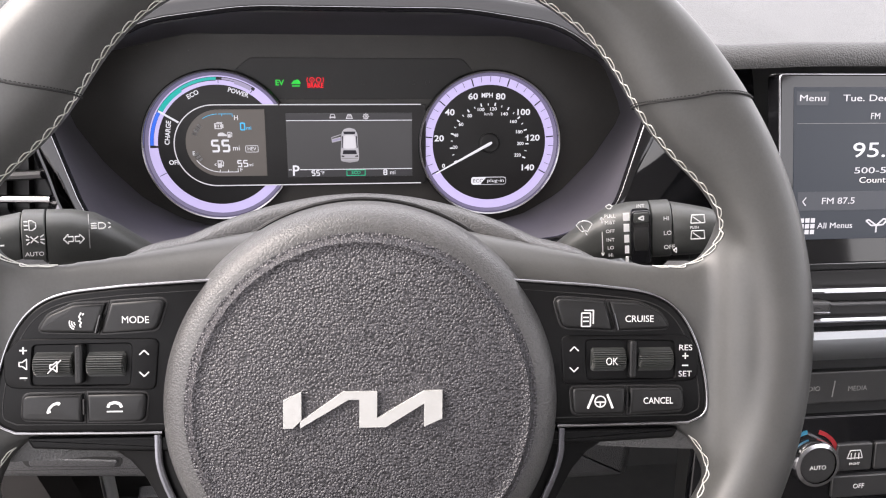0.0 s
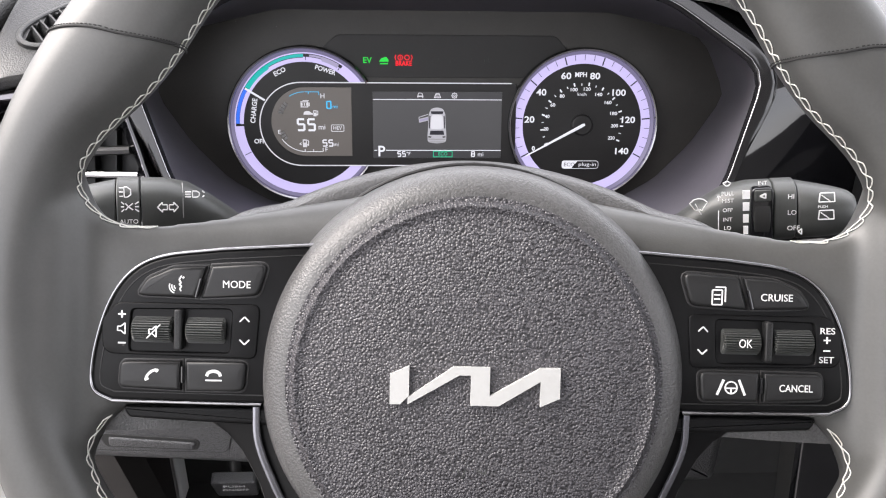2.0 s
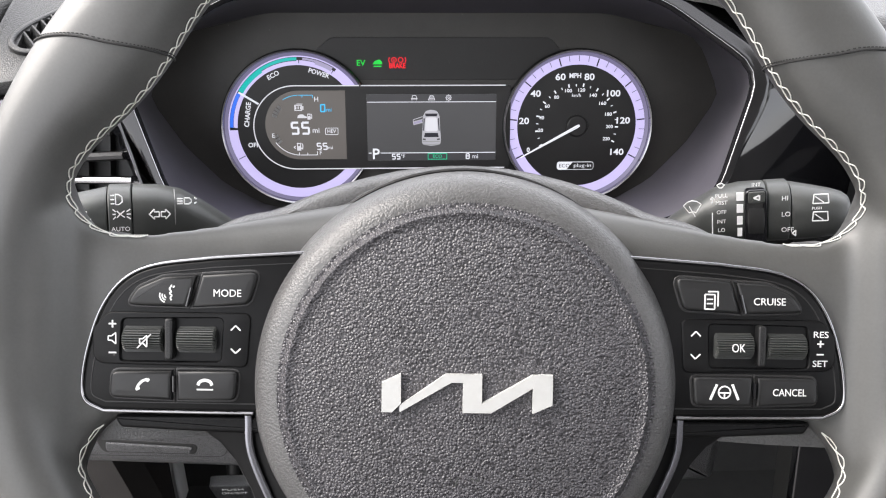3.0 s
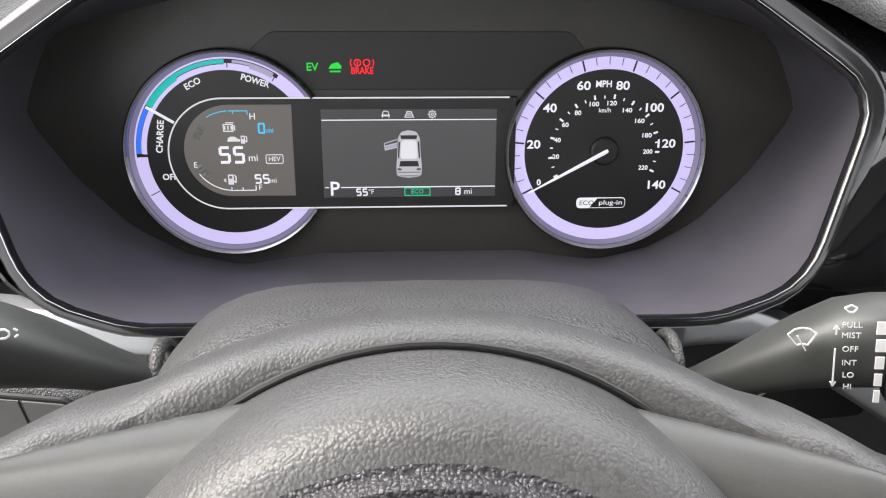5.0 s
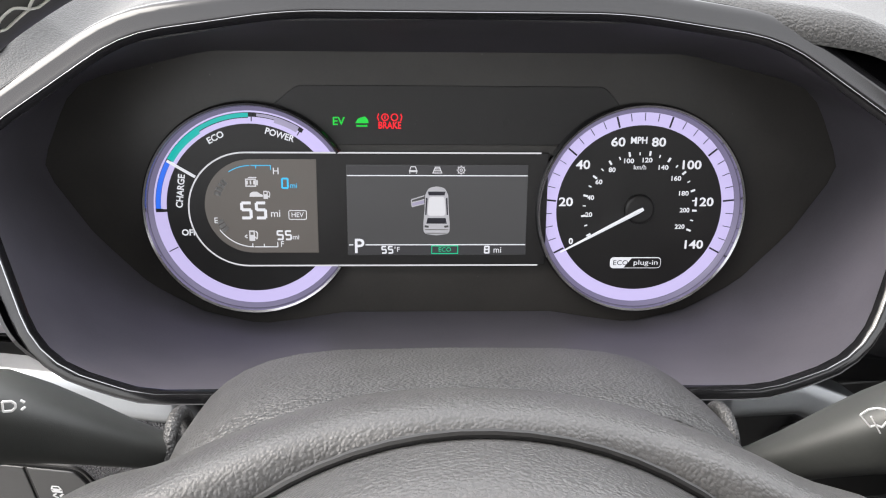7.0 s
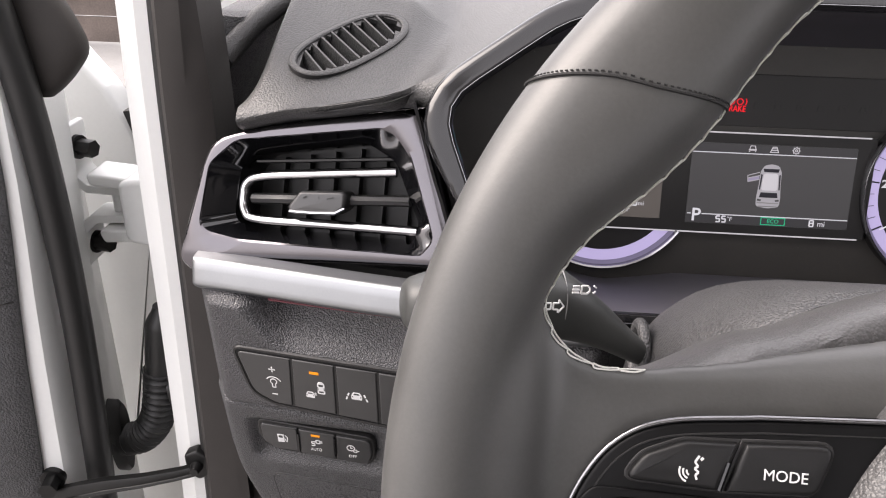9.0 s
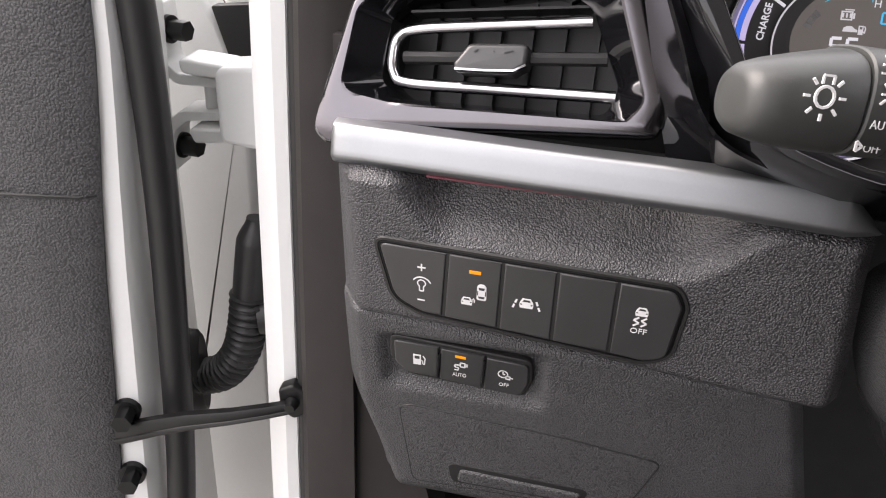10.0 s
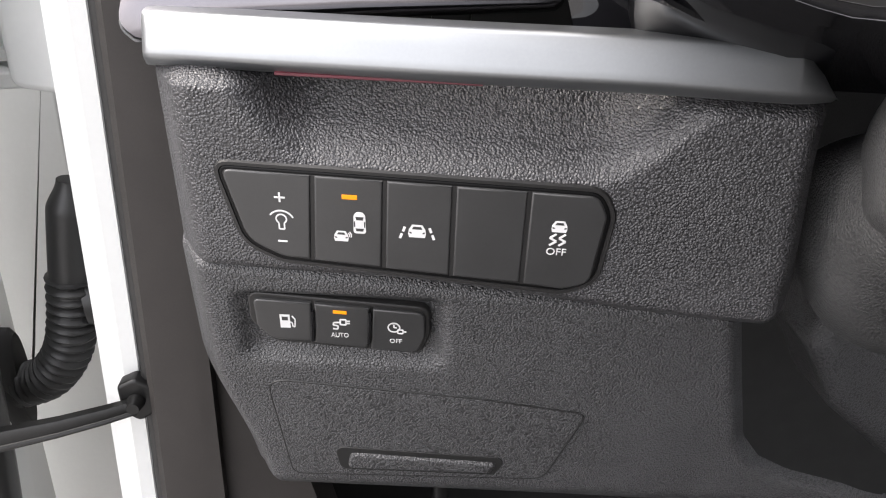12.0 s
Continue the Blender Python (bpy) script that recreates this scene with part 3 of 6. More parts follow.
        part("bright_strip", tube(flip(spline([(82.5, 7.0, -18), (81.5, 7.0, -32), (74.5, 7.4, -50), (58, 8.5, -86), (50, 10, -140)], 6)), 1.5, 8, flat=0.6), bezel_grey, w, "dull silver strip beside the airbag cover", matrix=PAD_SHIFT)

    # legends on the keys
    Y = 1.15
    R, L = pads[1], pads[-1]
    write("legend", "MODE", -89.0, 29.0, 2.7, print_white, L, Y, width=10.2)
    write("legend", "CRUISE", 113, 28.4, 2.7, print_white, R, Y, width=12)
    write("legend", "CANCEL", 121.6, -5.8, 2.7, print_white, R, Y, width=12.6)
    write("legend", "OK", 101, 11.2, 3.2, print_white, R, -1.1, width=5)
    write("legend", "RES", 133.6, 16.0, 2.4, print_white, R, 2.9, width=5.6)
    write("legend", "SET", 133.6, 5.0, 2.4, print_white, R, 2.9, width=5.6)

    def icon(lines, wd, f):
        part("mark", strokes(lines, wd, f), print_white, R if lines[0][0][0] > 0 else L, "white printed mark", smooth=False)
    plus = lambda x, z, r, f: icon([[(x - r, z), (x + r, z)], [(x, z - r), (x, z + r)]], 0.55, f)
    plus(133.6, 12.6, 1.3, 2.9)
    icon([[(132.3, 8.6), (134.9, 8.6)]], 0.55, 2.9)
    plus(-132, 17, 1.4, 2.9)
    icon([[(-133.4, 6.2), (-130.6, 6.2)]], 0.55, 2.9)
    for sx in (-1, 1):
        icon([[(sx * 86.3 - 1.8, 15.0), (sx * 86.3, 16.8), (sx * 86.3 + 1.8, 15.0)]], 0.5, 2.9)
        icon([[(sx * 86.3 - 1.8, 8.2), (sx * 86.3, 6.4), (sx * 86.3 + 1.8, 8.2)]], 0.5, 2.9)
    for x, z, k, f in ((-132, 11.6, 1.0, 2.9), (-119, 11.3, 0.95, -1.1)):
        icon([[(x - 1.6 * k, z - 0.8), (x - 1.6 * k, z + 0.8), (x - 0.4, z + 0.8), (x + 1.2 * k, z + 2.1), (x + 1.2 * k, z - 2.1), (x - 0.4, z - 0.8), (x - 1.6 * k, z - 0.8)]], 0.42, f)
    icon([[(-121.4, 8.7), (-116.4, 13.9)]], 0.4, -1.1)
    icon([[(-109.4, 32.0), (-110.3, 30.4), (-109.5, 29.4), (-110.3, 28.8), (-109.3, 28.0), (-110.0, 27.2), (-109.6, 26.2)]], 0.5, Y)
    icon([[(-109.0, 31.0), (-108.4, 31.6)]], 0.6, Y)
    for r in (0.9, 1.8, 2.7):
        icon([[(-111.2 + r * math.cos(radians(a)), 28.0 + r * math.sin(radians(a))) for a in range(160, 251, 18)]], 0.42, Y)
    icon([[(-122.4, -7.0), (-121.8, -5.4), (-120.4, -4.0), (-118.6, -3.3)], [(-122.8, -7.2), (-121.4, -6.6)], [(-118.7, -4.2), (-117.9, -3.2)]], 0.95, Y)
    icon([[(-99.8, -5.4), (-99.2, -4.0), (-97.2, -3.4), (-95.2, -4.0), (-94.6, -5.4)]], 1.1, Y)
    icon([[(-100.2, -7.0), (-94.2, -7.0)]], 0.5, Y)
    icon([[(88.7, 31), (92.4, 31), (92.4, 25.5), (88.7, 25.5), (88.7, 31)], [(89.8, 32.1), (93.6, 32.1), (93.6, 26.6)], [(89.4, 29.2), (91.7, 29.2)], [(89.4, 27.6), (91.7, 27.6)]], 0.5, Y)
    icon([[(91.8, -8.6), (94.2, -2.8)], [(102.4, -8.6), (100.0, -2.8)]], 0.9, Y)
    ring = [(97.1 + 2.3 * math.cos(a * 0.5236), -5.8 + 2.3 * math.sin(a * 0.5236)) for a in range(13)]
    icon([ring, [(95, -6), (99.2, -6)], [(97.1, -6), (97.1, -8)]], 0.5, Y)
    # dark gap between the airbag cover and the shell behind it
    gap = [(83.4 * math.cos(2 * math.pi * k / 72), 41, -5.8 + 83.4 * math.sin(2 * math.pi * k / 72)) for k in range(72)]
    part("cover_gap", tube(gap, 1.0, 8, True), gauge_black, w, "dark gap round the airbag cover")
    return w


build_wheel()

# ---- steering column ----


def build_column():
    c = thing("column_shroud", frame_at(0, 0, 950, 25), "grained black steering column shroud behind the wheel", "column shroud")
    # local y runs along the column, away from the driver
    def section(y, wdt, top, bot, shoulder=3.4):
        ring = []
        for k in range(48):
            a = 2 * math.pi * k / 48
            cx, sz = math.cos(a), math.sin(a)
            ring.append((wdt * math.copysign(abs(cx) ** (2 / shoulder), cx), y, (top if sz > 0 else bot) * math.copysign(abs(sz) ** (2 / 2.6), sz)))
        return ring
    upper = [section(82, 80, 66, 40, 4.2), section(84, 86, 72, 46, 4.2), section(90, 89, 74, 50, 4.2), section(125, 96, 74, 24, 4.4), section(165, 101, 72.5, 24, 4.4), section(205, 98, 64, 24, 4.0), section(240, 84, 52, 24, 3.4)]
    part("upper_cover", loft(upper), column_skin, c, "grained dome over the column")
    lower = [section(84, 74, 30, 40), section(160, 84, 30, 38), section(215, 87, 30, 38), section(238, 87.5, 30, 42), section(256, 87, 30, 53), section(270, 86, 30, 62), section(284, 84, 30, 66), section(292, 78, 30, 60)]
    part("lower_cover", loft(lower), column_skin, c, "grained lower cover of the column")
    part("column_boss", tube([(0, 20, 0), (0, 50, 0)], 42, 24), matte_black, c)
    # tilt-gap gaiter on the left flank
    for s in (-1, 1):
        ring = [(s * 97, 163 + 13 * math.cos(k * math.pi / 12), 36 + 14 * math.sin(k * math.pi / 12)) for k in range(24)]
        part("stalk_collar", tube(ring, 2.6, 10, True), column_skin, c, "rounded collar where the stalk leaves the shroud")
    return c


build_column()


def build_stalk(side):
    s = 1 if side == "right" else -1
    name = "wiper_stalk" if s > 0 else "light_stalk"
    label = "black wiper stalk with white legends and a rotary ring" if s > 0 else "black light and indicator stalk with white legends"
    # the stalk's frame: x outwards along the stalk, y away from the driver, z up
    st = thing(name, frame_at(4.7, 162.8, 933.2, 9.9, -16.0, -9.0) if s > 0 else frame_at(-2.4, 172.3, 939.8, 9.7, 16.7, 6.4), label, "stalk")
    secs = [(84, 20, 5, 6, -33), (94, 16, 6.5, 7, -28), (105, 12, 8.2, 8.8, -21), (116, 8, 10.2, 11.2, -13.6), (127, 4.5, 11.8, 13.6, -7), (138, 1.8, 13, 16, -2), (149, 0, 13.5, 16.7, 0), (160, 0, 13.6, 16.8, 0)]

    slim = 0.88 if s > 0 else 0.81

    def ell(x, y, ry, rz, z, pw=2.8):
        rz *= slim
        return [(s * x, y - ry * math.copysign(abs(math.cos(a)) ** (2 / pw), math.cos(a)), z + rz * math.copysign(abs(math.sin(a)) ** (2 / pw), math.sin(a))) for a in [2 * math.pi * k / 36 for k in range(36)]]
    part("arm", loft([ell(*q) for q in secs]), stalk_black, st, "tapered black arm")
    ring_a, ring_b = (160.6, 171.0), (171.6, 199.5)
    part("ring", loft([ell(ring_a[0], 0, 13.4, 16.4, 0), ell(ring_a[0] + 0.5, 0, 13.9, 17.0, 0), ell(ring_a[1] - 0.5, 0, 13.9, 17.0, 0), ell(ring_a[1], 0, 13.4, 16.4, 0)]), stalk_black, st, "fixed legend ring")
    e = ring_b[1]
    knob = part("end_knob", loft([ell(ring_b[0], 0, 13.2, 15.8, -0.4), ell(ring_b[0] + 0.8, 0, 13.8, 16.2, -0.5, 2.6), ell(e - 16, 0, 13.4, 14.6, -1.6, 2.6), ell(e - 8, 0, 12.6, 13.0, -2.2, 2.5),
                                  ell(e - 3, 0, 11.0, 11.2, -2.4, 2.4), ell(e - 0.8, 0, 9, 9.2, -2.4, 2.3), ell(e, 0, 6.2, 6.6, -2.4, 2.3)]), stalk_black, st, "turning end knob")
    F = -13.95
    def mk(lines, wd, f=F):
        part("mark", strokes(lines, wd, f - 0.4, 0.5), print_white, st, "white printed mark", smooth=False)
    if s > 0:
        for t, x, z in (("HI", 168, 9), ("LO", 168.6, 1.0), ("OFF", 169.4, -6.8)):
            write("legend", t, x, z, 2.3, print_white, st, F - 0.1)
        mk([[(171.4, -8.2), (172.9, -6.8), (172.9, -9.6), (171.4, -8.2)]], 0.5, -15.2)
        # rear wiper marks
        for z, pw in ((8.4, 1), (-0.2, 0)):
            mk([[(180.2, z - 2.2), (180.6, z + 2.2), (186.8, z + 2.2), (187.2, z - 2.2), (180.2, z - 2.2)], [(181.2, z + 1.2), (185, z - 1.8)]], 0.45, -15.4)
        write("legend", "PUSH", 182, 3.8, 1.3, print_white, st, -15.6)
        # thumb ring with its window and steps
        part("thumb_window", plate(rounded([(149.8, 14), (160.1, 14), (160.1, -15.5), (149.8, -15.5)], 2.5, 4), -14.7, -9, 0.8), gloss_black, st, "glossy frame round the thumb ring")
        roll = [[(x, -11.2 - r * math.cos(a), -1.5 + 3.4 * r * math.sin(a)) for a in [(-75 + 10 * k) * math.pi / 180 for k in range(16)]] + [(x, -9, 9.5), (x, -9, -12.5)] for x, r in ((150.9, 3.3), (151.6, 4.0), (158.4, 4.0), (159.1, 3.3))]
        part("thumb_roller", loft(roll), matte_black, st, "smooth black thumb roller")
        part("thumb_pad", plate(rounded([(151.2, 13.2), (158.9, 13.2), (158.9, 7.4), (151.2, 7.4)], 1.0, 3), -15.6, -12, 0.6), stalk_black, st, "grey pad with an arrow")
        mk([[(153.6, 10.3), (156.2, 11.5), (156.2, 9.1), (153.6, 10.3)]], 0.7, -15.5)
        write("legend", "INT", 155, 16.2, 1.8, print_white, st, -13.0)
        for k in range(5):
            wd = 3.4 - 0.4 * k
            mk([[(147.5 - wd / 2, 11 - k * 6.0), (147.5 + wd / 2, 11 - k * 6.0)]], 4.2, -14.0)
        for t, z in (("PULL", 11.6), ("MIST", 8.0), ("OFF", 3.2), ("INT", -1.6), ("LO", -6.0), ("HI", -10.2)):
            write("legend", t, 139, z, 1.9, print_white, st, -13.4)
        mk([[(134.8, 11), (134.8, 8)], [(134.1, 9.8), (134.8, 11), (135.6, 9.8)], [(134.8, 3), (134.8, -10)], [(134.1, -8.8), (134.8, -10.4), (135.6, -8.8)]], 0.45, -12.6)
        mk([[(121.2, 6.6), (123.2, 8.4), (125.4, 9.0), (127.6, 8.6), (129.8, 7.0), (127.2, 2.8), (125.6, 3.4), (124.0, 2.8), (121.2, 6.6)], [(124.0, 6.2), (126.8, 0.8)]], 0.42, -10.0)
        mk([[(137, 16.6), (138.9, 17.6), (140.6, 16.6), (139.5, 15.2), (138.2, 15.2), (137, 16.6)]], 0.45, -11.4)
    else:
        # head lamp, side lamps, automatic, off
        mk([[(-167.4, 12.2), (-167.4, 7.4), (-166, 7.4), (-164.5, 8.6), (-164.5, 11), (-166, 12.2), (-167.4, 12.2)], [(-169.6, 11.8), (-167.9, 11.8)], [(-169.6, 9.8), (-167.9, 9.8)], [(-169.6, 7.8), (-167.9, 7.8)]], 0.5, -12.6)
        mk([[(x, z + 2.8) for x, z in line] for line in ([(-167, 1.8), (-165.7, 0.2), (-167, -1.4)], [(-163.7, 1.8), (-165.7, 0.2), (-163.7, -1.4)], [(-168.8, 2.6), (-167.6, 1.4)], [(-169, 0.2), (-167.6, 0.2)], [(-168.8, -2.2), (-167.6, -1)], [(-161.1, 2.6), (-162.8, 1.4)], [(-161, 0.2), (-162.8, 0.2)], [(-161.1, -2.2), (-162.8, -1)])], 0.5)
        write("legend", "AUTO", -165.7, -4.4, 2.1, print_white, st, F - 0.05)
        write("legend", "OFF", -165.7, -10.4, 2.0, print_white, st, -11.6)
        mk([[(-170.4, -9.8), (-172, -8.6), (-172, -11), (-170.4, -9.8)]], 0.6, -13.6)
        # indicator arrows and the dip mark
        mk([[(-152.7, 2.6), (-150.5, 5), (-150.5, 3.8), (-148.3, 3.8), (-148.3, 1.4), (-150.5, 1.4), (-150.5, 0.2), (-152.7, 2.6)], [(-143.3, 2.6), (-145.4, 5), (-145.4, 3.8), (-147.4, 3.8), (-147.4, 1.4), (-145.4, 1.4), (-145.4, 0.2), (-143.3, 2.6)]], 0.5, -14.2)
        mk([[(-136.6, 9.9), (-136.6, 6.9), (-134.4, 6.9), (-133.4, 7.8), (-133.4, 9.0), (-134.4, 9.9), (-136.6, 9.9)], [(-140.0, 9.6), (-137.4, 9.6)], [(-140.0, 8.4), (-137.4, 8.4)], [(-140.0, 7.2), (-137.4, 7.2)], [(-132.0, 10.0), (-131.0, 9.2)], [(-132.0, 7.0), (-131.0, 7.8)]], 0.55, -12.2)
        part("joint_line", tube([(-141, -13.0 * math.cos(a) + 1, 13.2 * math.sin(a)) for a in [(-70 + 140 * k / 20) * math.pi / 180 for k in range(21)]], 0.25, 5), print_grey, st, "fine grey joint line")
        # lamp mark on the knob
        cx, cz, f = -184, 0.8, -14.2
        mk([[(cx + 2.5 * math.cos(a * 0.5236), cz + 2.5 * math.sin(a * 0.5236)) for a in range(13)]], 0.65, f)
        mk([[(cx + 3.9 * math.cos(a * 0.7854), cz + 3.9 * math.sin(a * 0.7854)), (cx + 5.6 * math.cos(a * 0.7854), cz + 5.6 * math.sin(a * 0.7854))] for a in range(8) if a != 2], 0.65, f)
        mk([[(cx - 1.4, cz + 3), (cx - 1.4, cz + 5), (cx + 1.4, cz + 5), (cx + 1.4, cz + 3)]], 0.55, f)
    return st


build_stalk("left")
build_stalk("right")

# ---- instrument cluster ----
CLUSTER = frame_at(4, 319.3, 935.1, 14)
BEZEL = frame_at(4, 216, 950, 32)
BEZEL_LINE = rounded([(-193, 54, 22), (-133, 99, 60), (-70, 109, 200), (70, 109, 200), (133, 99, 60), (193, 54, 22), (161, -27, 40), (122, -39.5, 50), (-122, -39.5, 50), (-161, -27, 40)], 20, 8)
FACE_LINE = rounded([(-207, 22, 14), (-188, 64, 30), (-120, 80, 40), (120, 80, 40), (188, 64, 30), (207, 22, 14), (184, -13, 40), (158, -40, 40), (130, -56, 30), (100, -63, 30), (77, -60, 30), (56, -56.5, 30),
                     (-56, -56.5, 30), (-77, -60, 30), (-100, -63, 30), (-130, -56, 30), (-158, -40, 40), (-184, -13, 40)], 20, 5)


def gauge(cl, cx, name, label):
    """A dial sunk behind a bright ring, lit by its edge."""
    dial = part("dial", plate(disc(cx, 0, 53.4), 3.2, 8, 0.1), gauge_black, cl, label)
    prof = [(53.0, 3.4), (53.0, 0.0), (53.6, -2.4), (54.6, -3.0), (55.4, -2.2), (55.8, 1.0), (55.8, 4.0)]
    a0, a1 = (0, 360) if cx > 0 else (33.5, 326.5)
    turn = [radians(a0 + (a1 - a0) * k / 96) for k in range(97)]
    rings = [[(cx + r * math.cos(a), y, r * math.sin(a)) for a in turn] for r, y in prof]
    part("ring_trim", loft(rings, False, False, False), dark_chrome, cl, "thin satin metal ring")
    rings = [[(cx + r * math.cos(a), y, r * math.sin(a)) for a in turn] for r, y in ((50.8, 2.4), (51.6, 1.6), (53.0, 0.6))]
    part("inner_flank", loft(rings, False, False, False), lit_edge, cl, "violet-grey flank inside the ring")
    return dial


def segment_digits(text, x, z, h, w, gap):
    """Square display digits as strokes, h high and w wide each, centred at x, z."""
    shape = {"5": [[(w, h), (0, h), (0, h * 0.54), (w, h * 0.54), (w, 0), (0, 0)]], "0": [[(0, 0), (0, h), (w, h), (w, 0), (0, 0)]],
             "8": [[(0, 0), (0, h), (w, h), (w, 0), (0, 0)], [(0, h * 0.53), (w, h * 0.53)]]}
    left = x - (len(text) * w + (len(text) - 1) * gap) / 2
    return [[(left + i * (w + gap) + a, z - h / 2 + b) for a, b in line] for i, ch in enumerate(text) for line in shape[ch]]


def build_cluster():
    cl = thing("instrument_cluster", CLUSTER, "black instrument cluster with two white-lit round gauges and a central screen", "instrument cluster")
    part("face_plate", plate(inset(FACE_LINE, -6), 4.0, 10, 0.5), face_black, cl, "dusty matt black face plate")
    # speedometer
    g, cx = 101.6, 101.6
    sp = gauge(cl, cx, "speedometer", "black speedometer dial")
    part("lit_band", band(disc(cx, 0, 50.8, 96), disc(cx, 0, 44.2, 96), 2.7, 3.0), lit_ring, sp, "glowing white-violet band")
    ang = lambda mph: 208 - mph * 236 / 140
    for k in range(0, 29):
        a = radians(ang(k * 5))
        major = k % 4 == 0
        r0 = 44.8 if major else 46.6
        bm = bar_2d(bmesh.new(), cx + r0 * math.cos(a), r0 * math.sin(a), cx + 50.6 * math.cos(a), 50.6 * math.sin(a), 0.9 if major else 0.35, 2.4, 2.8)
        part("tick", bm, print_dark, sp, smooth=False)
    for k in range(0, 8):
        a = radians(ang(k * 20))
        r = 36.8 if 0 < k < 7 else 37.4
        write("numeral", str(k * 20), cx - 2.6 + r * math.cos(a), r * math.sin(a) - (2.0 if k == 7 else 0.0), 4.5 if k else 3.2, lit_white, sp, 2.9, bold=0.13, width=(0, 7.4, 10.0)[len(str(k * 20)) - 1])
    write("unit", "MPH", cx - 2.4, 36.2, 3.4, lit_white, sp, 2.9, bold=0.11, width=8.6)
    write("unit", "km/h", cx - 1, 22.2, 2.4, lit_white, sp, 2.9)
    for k in range(0, 23):
        a = radians(ang(k * 10 * 0.6214))
        major = k % 2 == 0
        part("small_tick", bar_2d(bmesh.new(), cx + 28.6 * math.cos(a), 28.6 * math.sin(a), cx + (31.0 if major else 30.2) * math.cos(a), (31.0 if major else 30.2) * math.sin(a), 1.0 if major else 0.6, 2.8, 3.1), lit_white, sp, smooth=False)
        if major and 0 < k < 23:
            r = 25.2 if k not in (10, 12) else 26.2
            write("small_numeral", str(k * 10), cx - 1.2 + r * math.cos(a) * 1.02, r * math.sin(a), 2.4, lit_white, sp, 2.9, bold=0.06, width=(3.6, 5.2)[len(str(k * 10)) - 2])
    part("needle_hub", plate(disc(cx, 0, 8.0, 32), 0.8, 3, 1.6), gauge_black, sp, "black needle cap")
    a = radians(208.5)
    nb = loft([[(cx + r * math.cos(a) - w * math.sin(a), y, r * math.sin(a) + w * math.cos(a)) for w, y in ((wd, -0.6), (0, -1.5), (-wd, -0.6), (0, 0.2))] for r, wd in ((-1.5, 0.9), (1, 1.15), (30, 0.75), (47.5, 0.4))])
    part("needle", nb, lit_white, sp, "white needle resting at zero")
    badge = part("badge", plate(rounded([(cx - 13.8, -26.4), (cx + 13.8, -26.4), (cx + 13.8, -32.4), (cx - 13.8, -32.4)], 2.2, 4), 2.6, 3.1, 0.1), lit_white, sp, "white eco plug-in badge")
    part("badge_field", plate(rounded([(cx - 2.2, -26.8, 0.1), (cx + 13.4, -26.8), (cx + 13.4, -32.0), (cx - 6.4, -32.0, 0.1)], 1.8, 4), 2.4, 3.0, 0.05), gauge_black, sp)
    write("badge_text", "ECO", cx - 8.2, -29.4, 2.7, print_dark, sp, 2.45, width=8)
    write("badge_text", "plug-in", cx + 5.4, -29.2, 2.7, lit_white, sp, 2.25, width=13)
    # power gauge
    cx = -101.6
    pw = gauge(cl, cx, "power_gauge", "black power gauge dial")
    bmw = sector(cx, 0, 44.2, 47.6, 25, 90, 2.7, 3.0)
    sector(cx, 0, 44.2, 47.0, 90, 180, 2.7, 3.0, bmw)
    sector(cx, 0, 44.2, 50.8, 182, 335, 2.7, 3.0, bmw, 60)
    sector(cx, 0, 49.9, 50.8, 25, 182, 2.7, 3.0, bmw, 48)
    sector(cx, 0, 44.2, 50.8, 25, 56, 2.7, 3.0, bmw)
    part("lit_band", bmw, lit_ring, pw, "glowing white-violet band", smooth=False)
    tl = sector(cx, 0, 47.4, 49.6, 90, 148, 2.6, 2.95)
    sector(cx, 0, 46.0, 49.6, 122, 148, 2.6, 2.95, tl)
    part("eco_zone", tl, lit_teal, pw, "glowing teal eco zone", smooth=False)
    blz = sector(cx, 0, 47.2, 49.6, 150, 180, 2.6, 2.95)
    part("charge_zone", blz, lit_blue, pw, "glowing blue charge zone", smooth=False)
    gz = sector(cx, 0, 48.0, 49.4, 59, 85, 2.6, 2.95)
    sector(cx, 0, 46.4, 49.4, 59, 74, 2.6, 2.95, gz)
    part("power_zone", gz, lit_dim, pw, "grey power zone", smooth=False)
    for a, r0 in ((88, 45.4), (57.5, 45.4), (180, 46), (207, 44.4)):
        c, s = math.cos(radians(a)), math.sin(radians(a))
        part("tick", bar_2d(bmesh.new(), cx + r0 * c, r0 * s, cx + 49.8 * c, 49.8 * s, 0.5, 2.45, 2.8), print_dark, pw, smooth=False)
    c, s = math.cos(radians(149)), math.sin(radians(149))
    part("needle", bar_2d(bmesh.new(), cx + 33 * c, 33 * s, cx + 49 * c, 49 * s, 1.3, 1.4, 2.2), lit_white, pw, "short white needle", smooth=False)
    write("zone_name", "ECO", cx - 17, 37, 3.2, lit_white, pw, 2.8, bold=0.09, turn=-27)
    write("zone_name", "POWER", cx + 15.4, 38.4, 3.2, lit_white, pw, 2.8, bold=0.09, turn=17, width=15)
    write("zone_name", "CHARGE", cx - 36.4, 9.4, 3.4, lit_white, pw, 2.8, turn=-82, width=17.6, bold=0.09)
    write("zone_name", "OFF", cx - 33.4, -12.6, 3.2, lit_white, pw, 2.8, bold=0.09)
    # centre window
    pill = [(-104 + 29.8 * math.cos(radians(90 + 180 * k / 32)), 29.8 * math.sin(radians(90 + 180 * k / 32))) for k in range(33)] + [(52, -29.8), (52, 29.8)]
    win = part("centre_window", plate(pill, 0.6, 4.2, 0.4), gauge_black, cl, "black window with a fine white outline")
    line = bmesh.new()
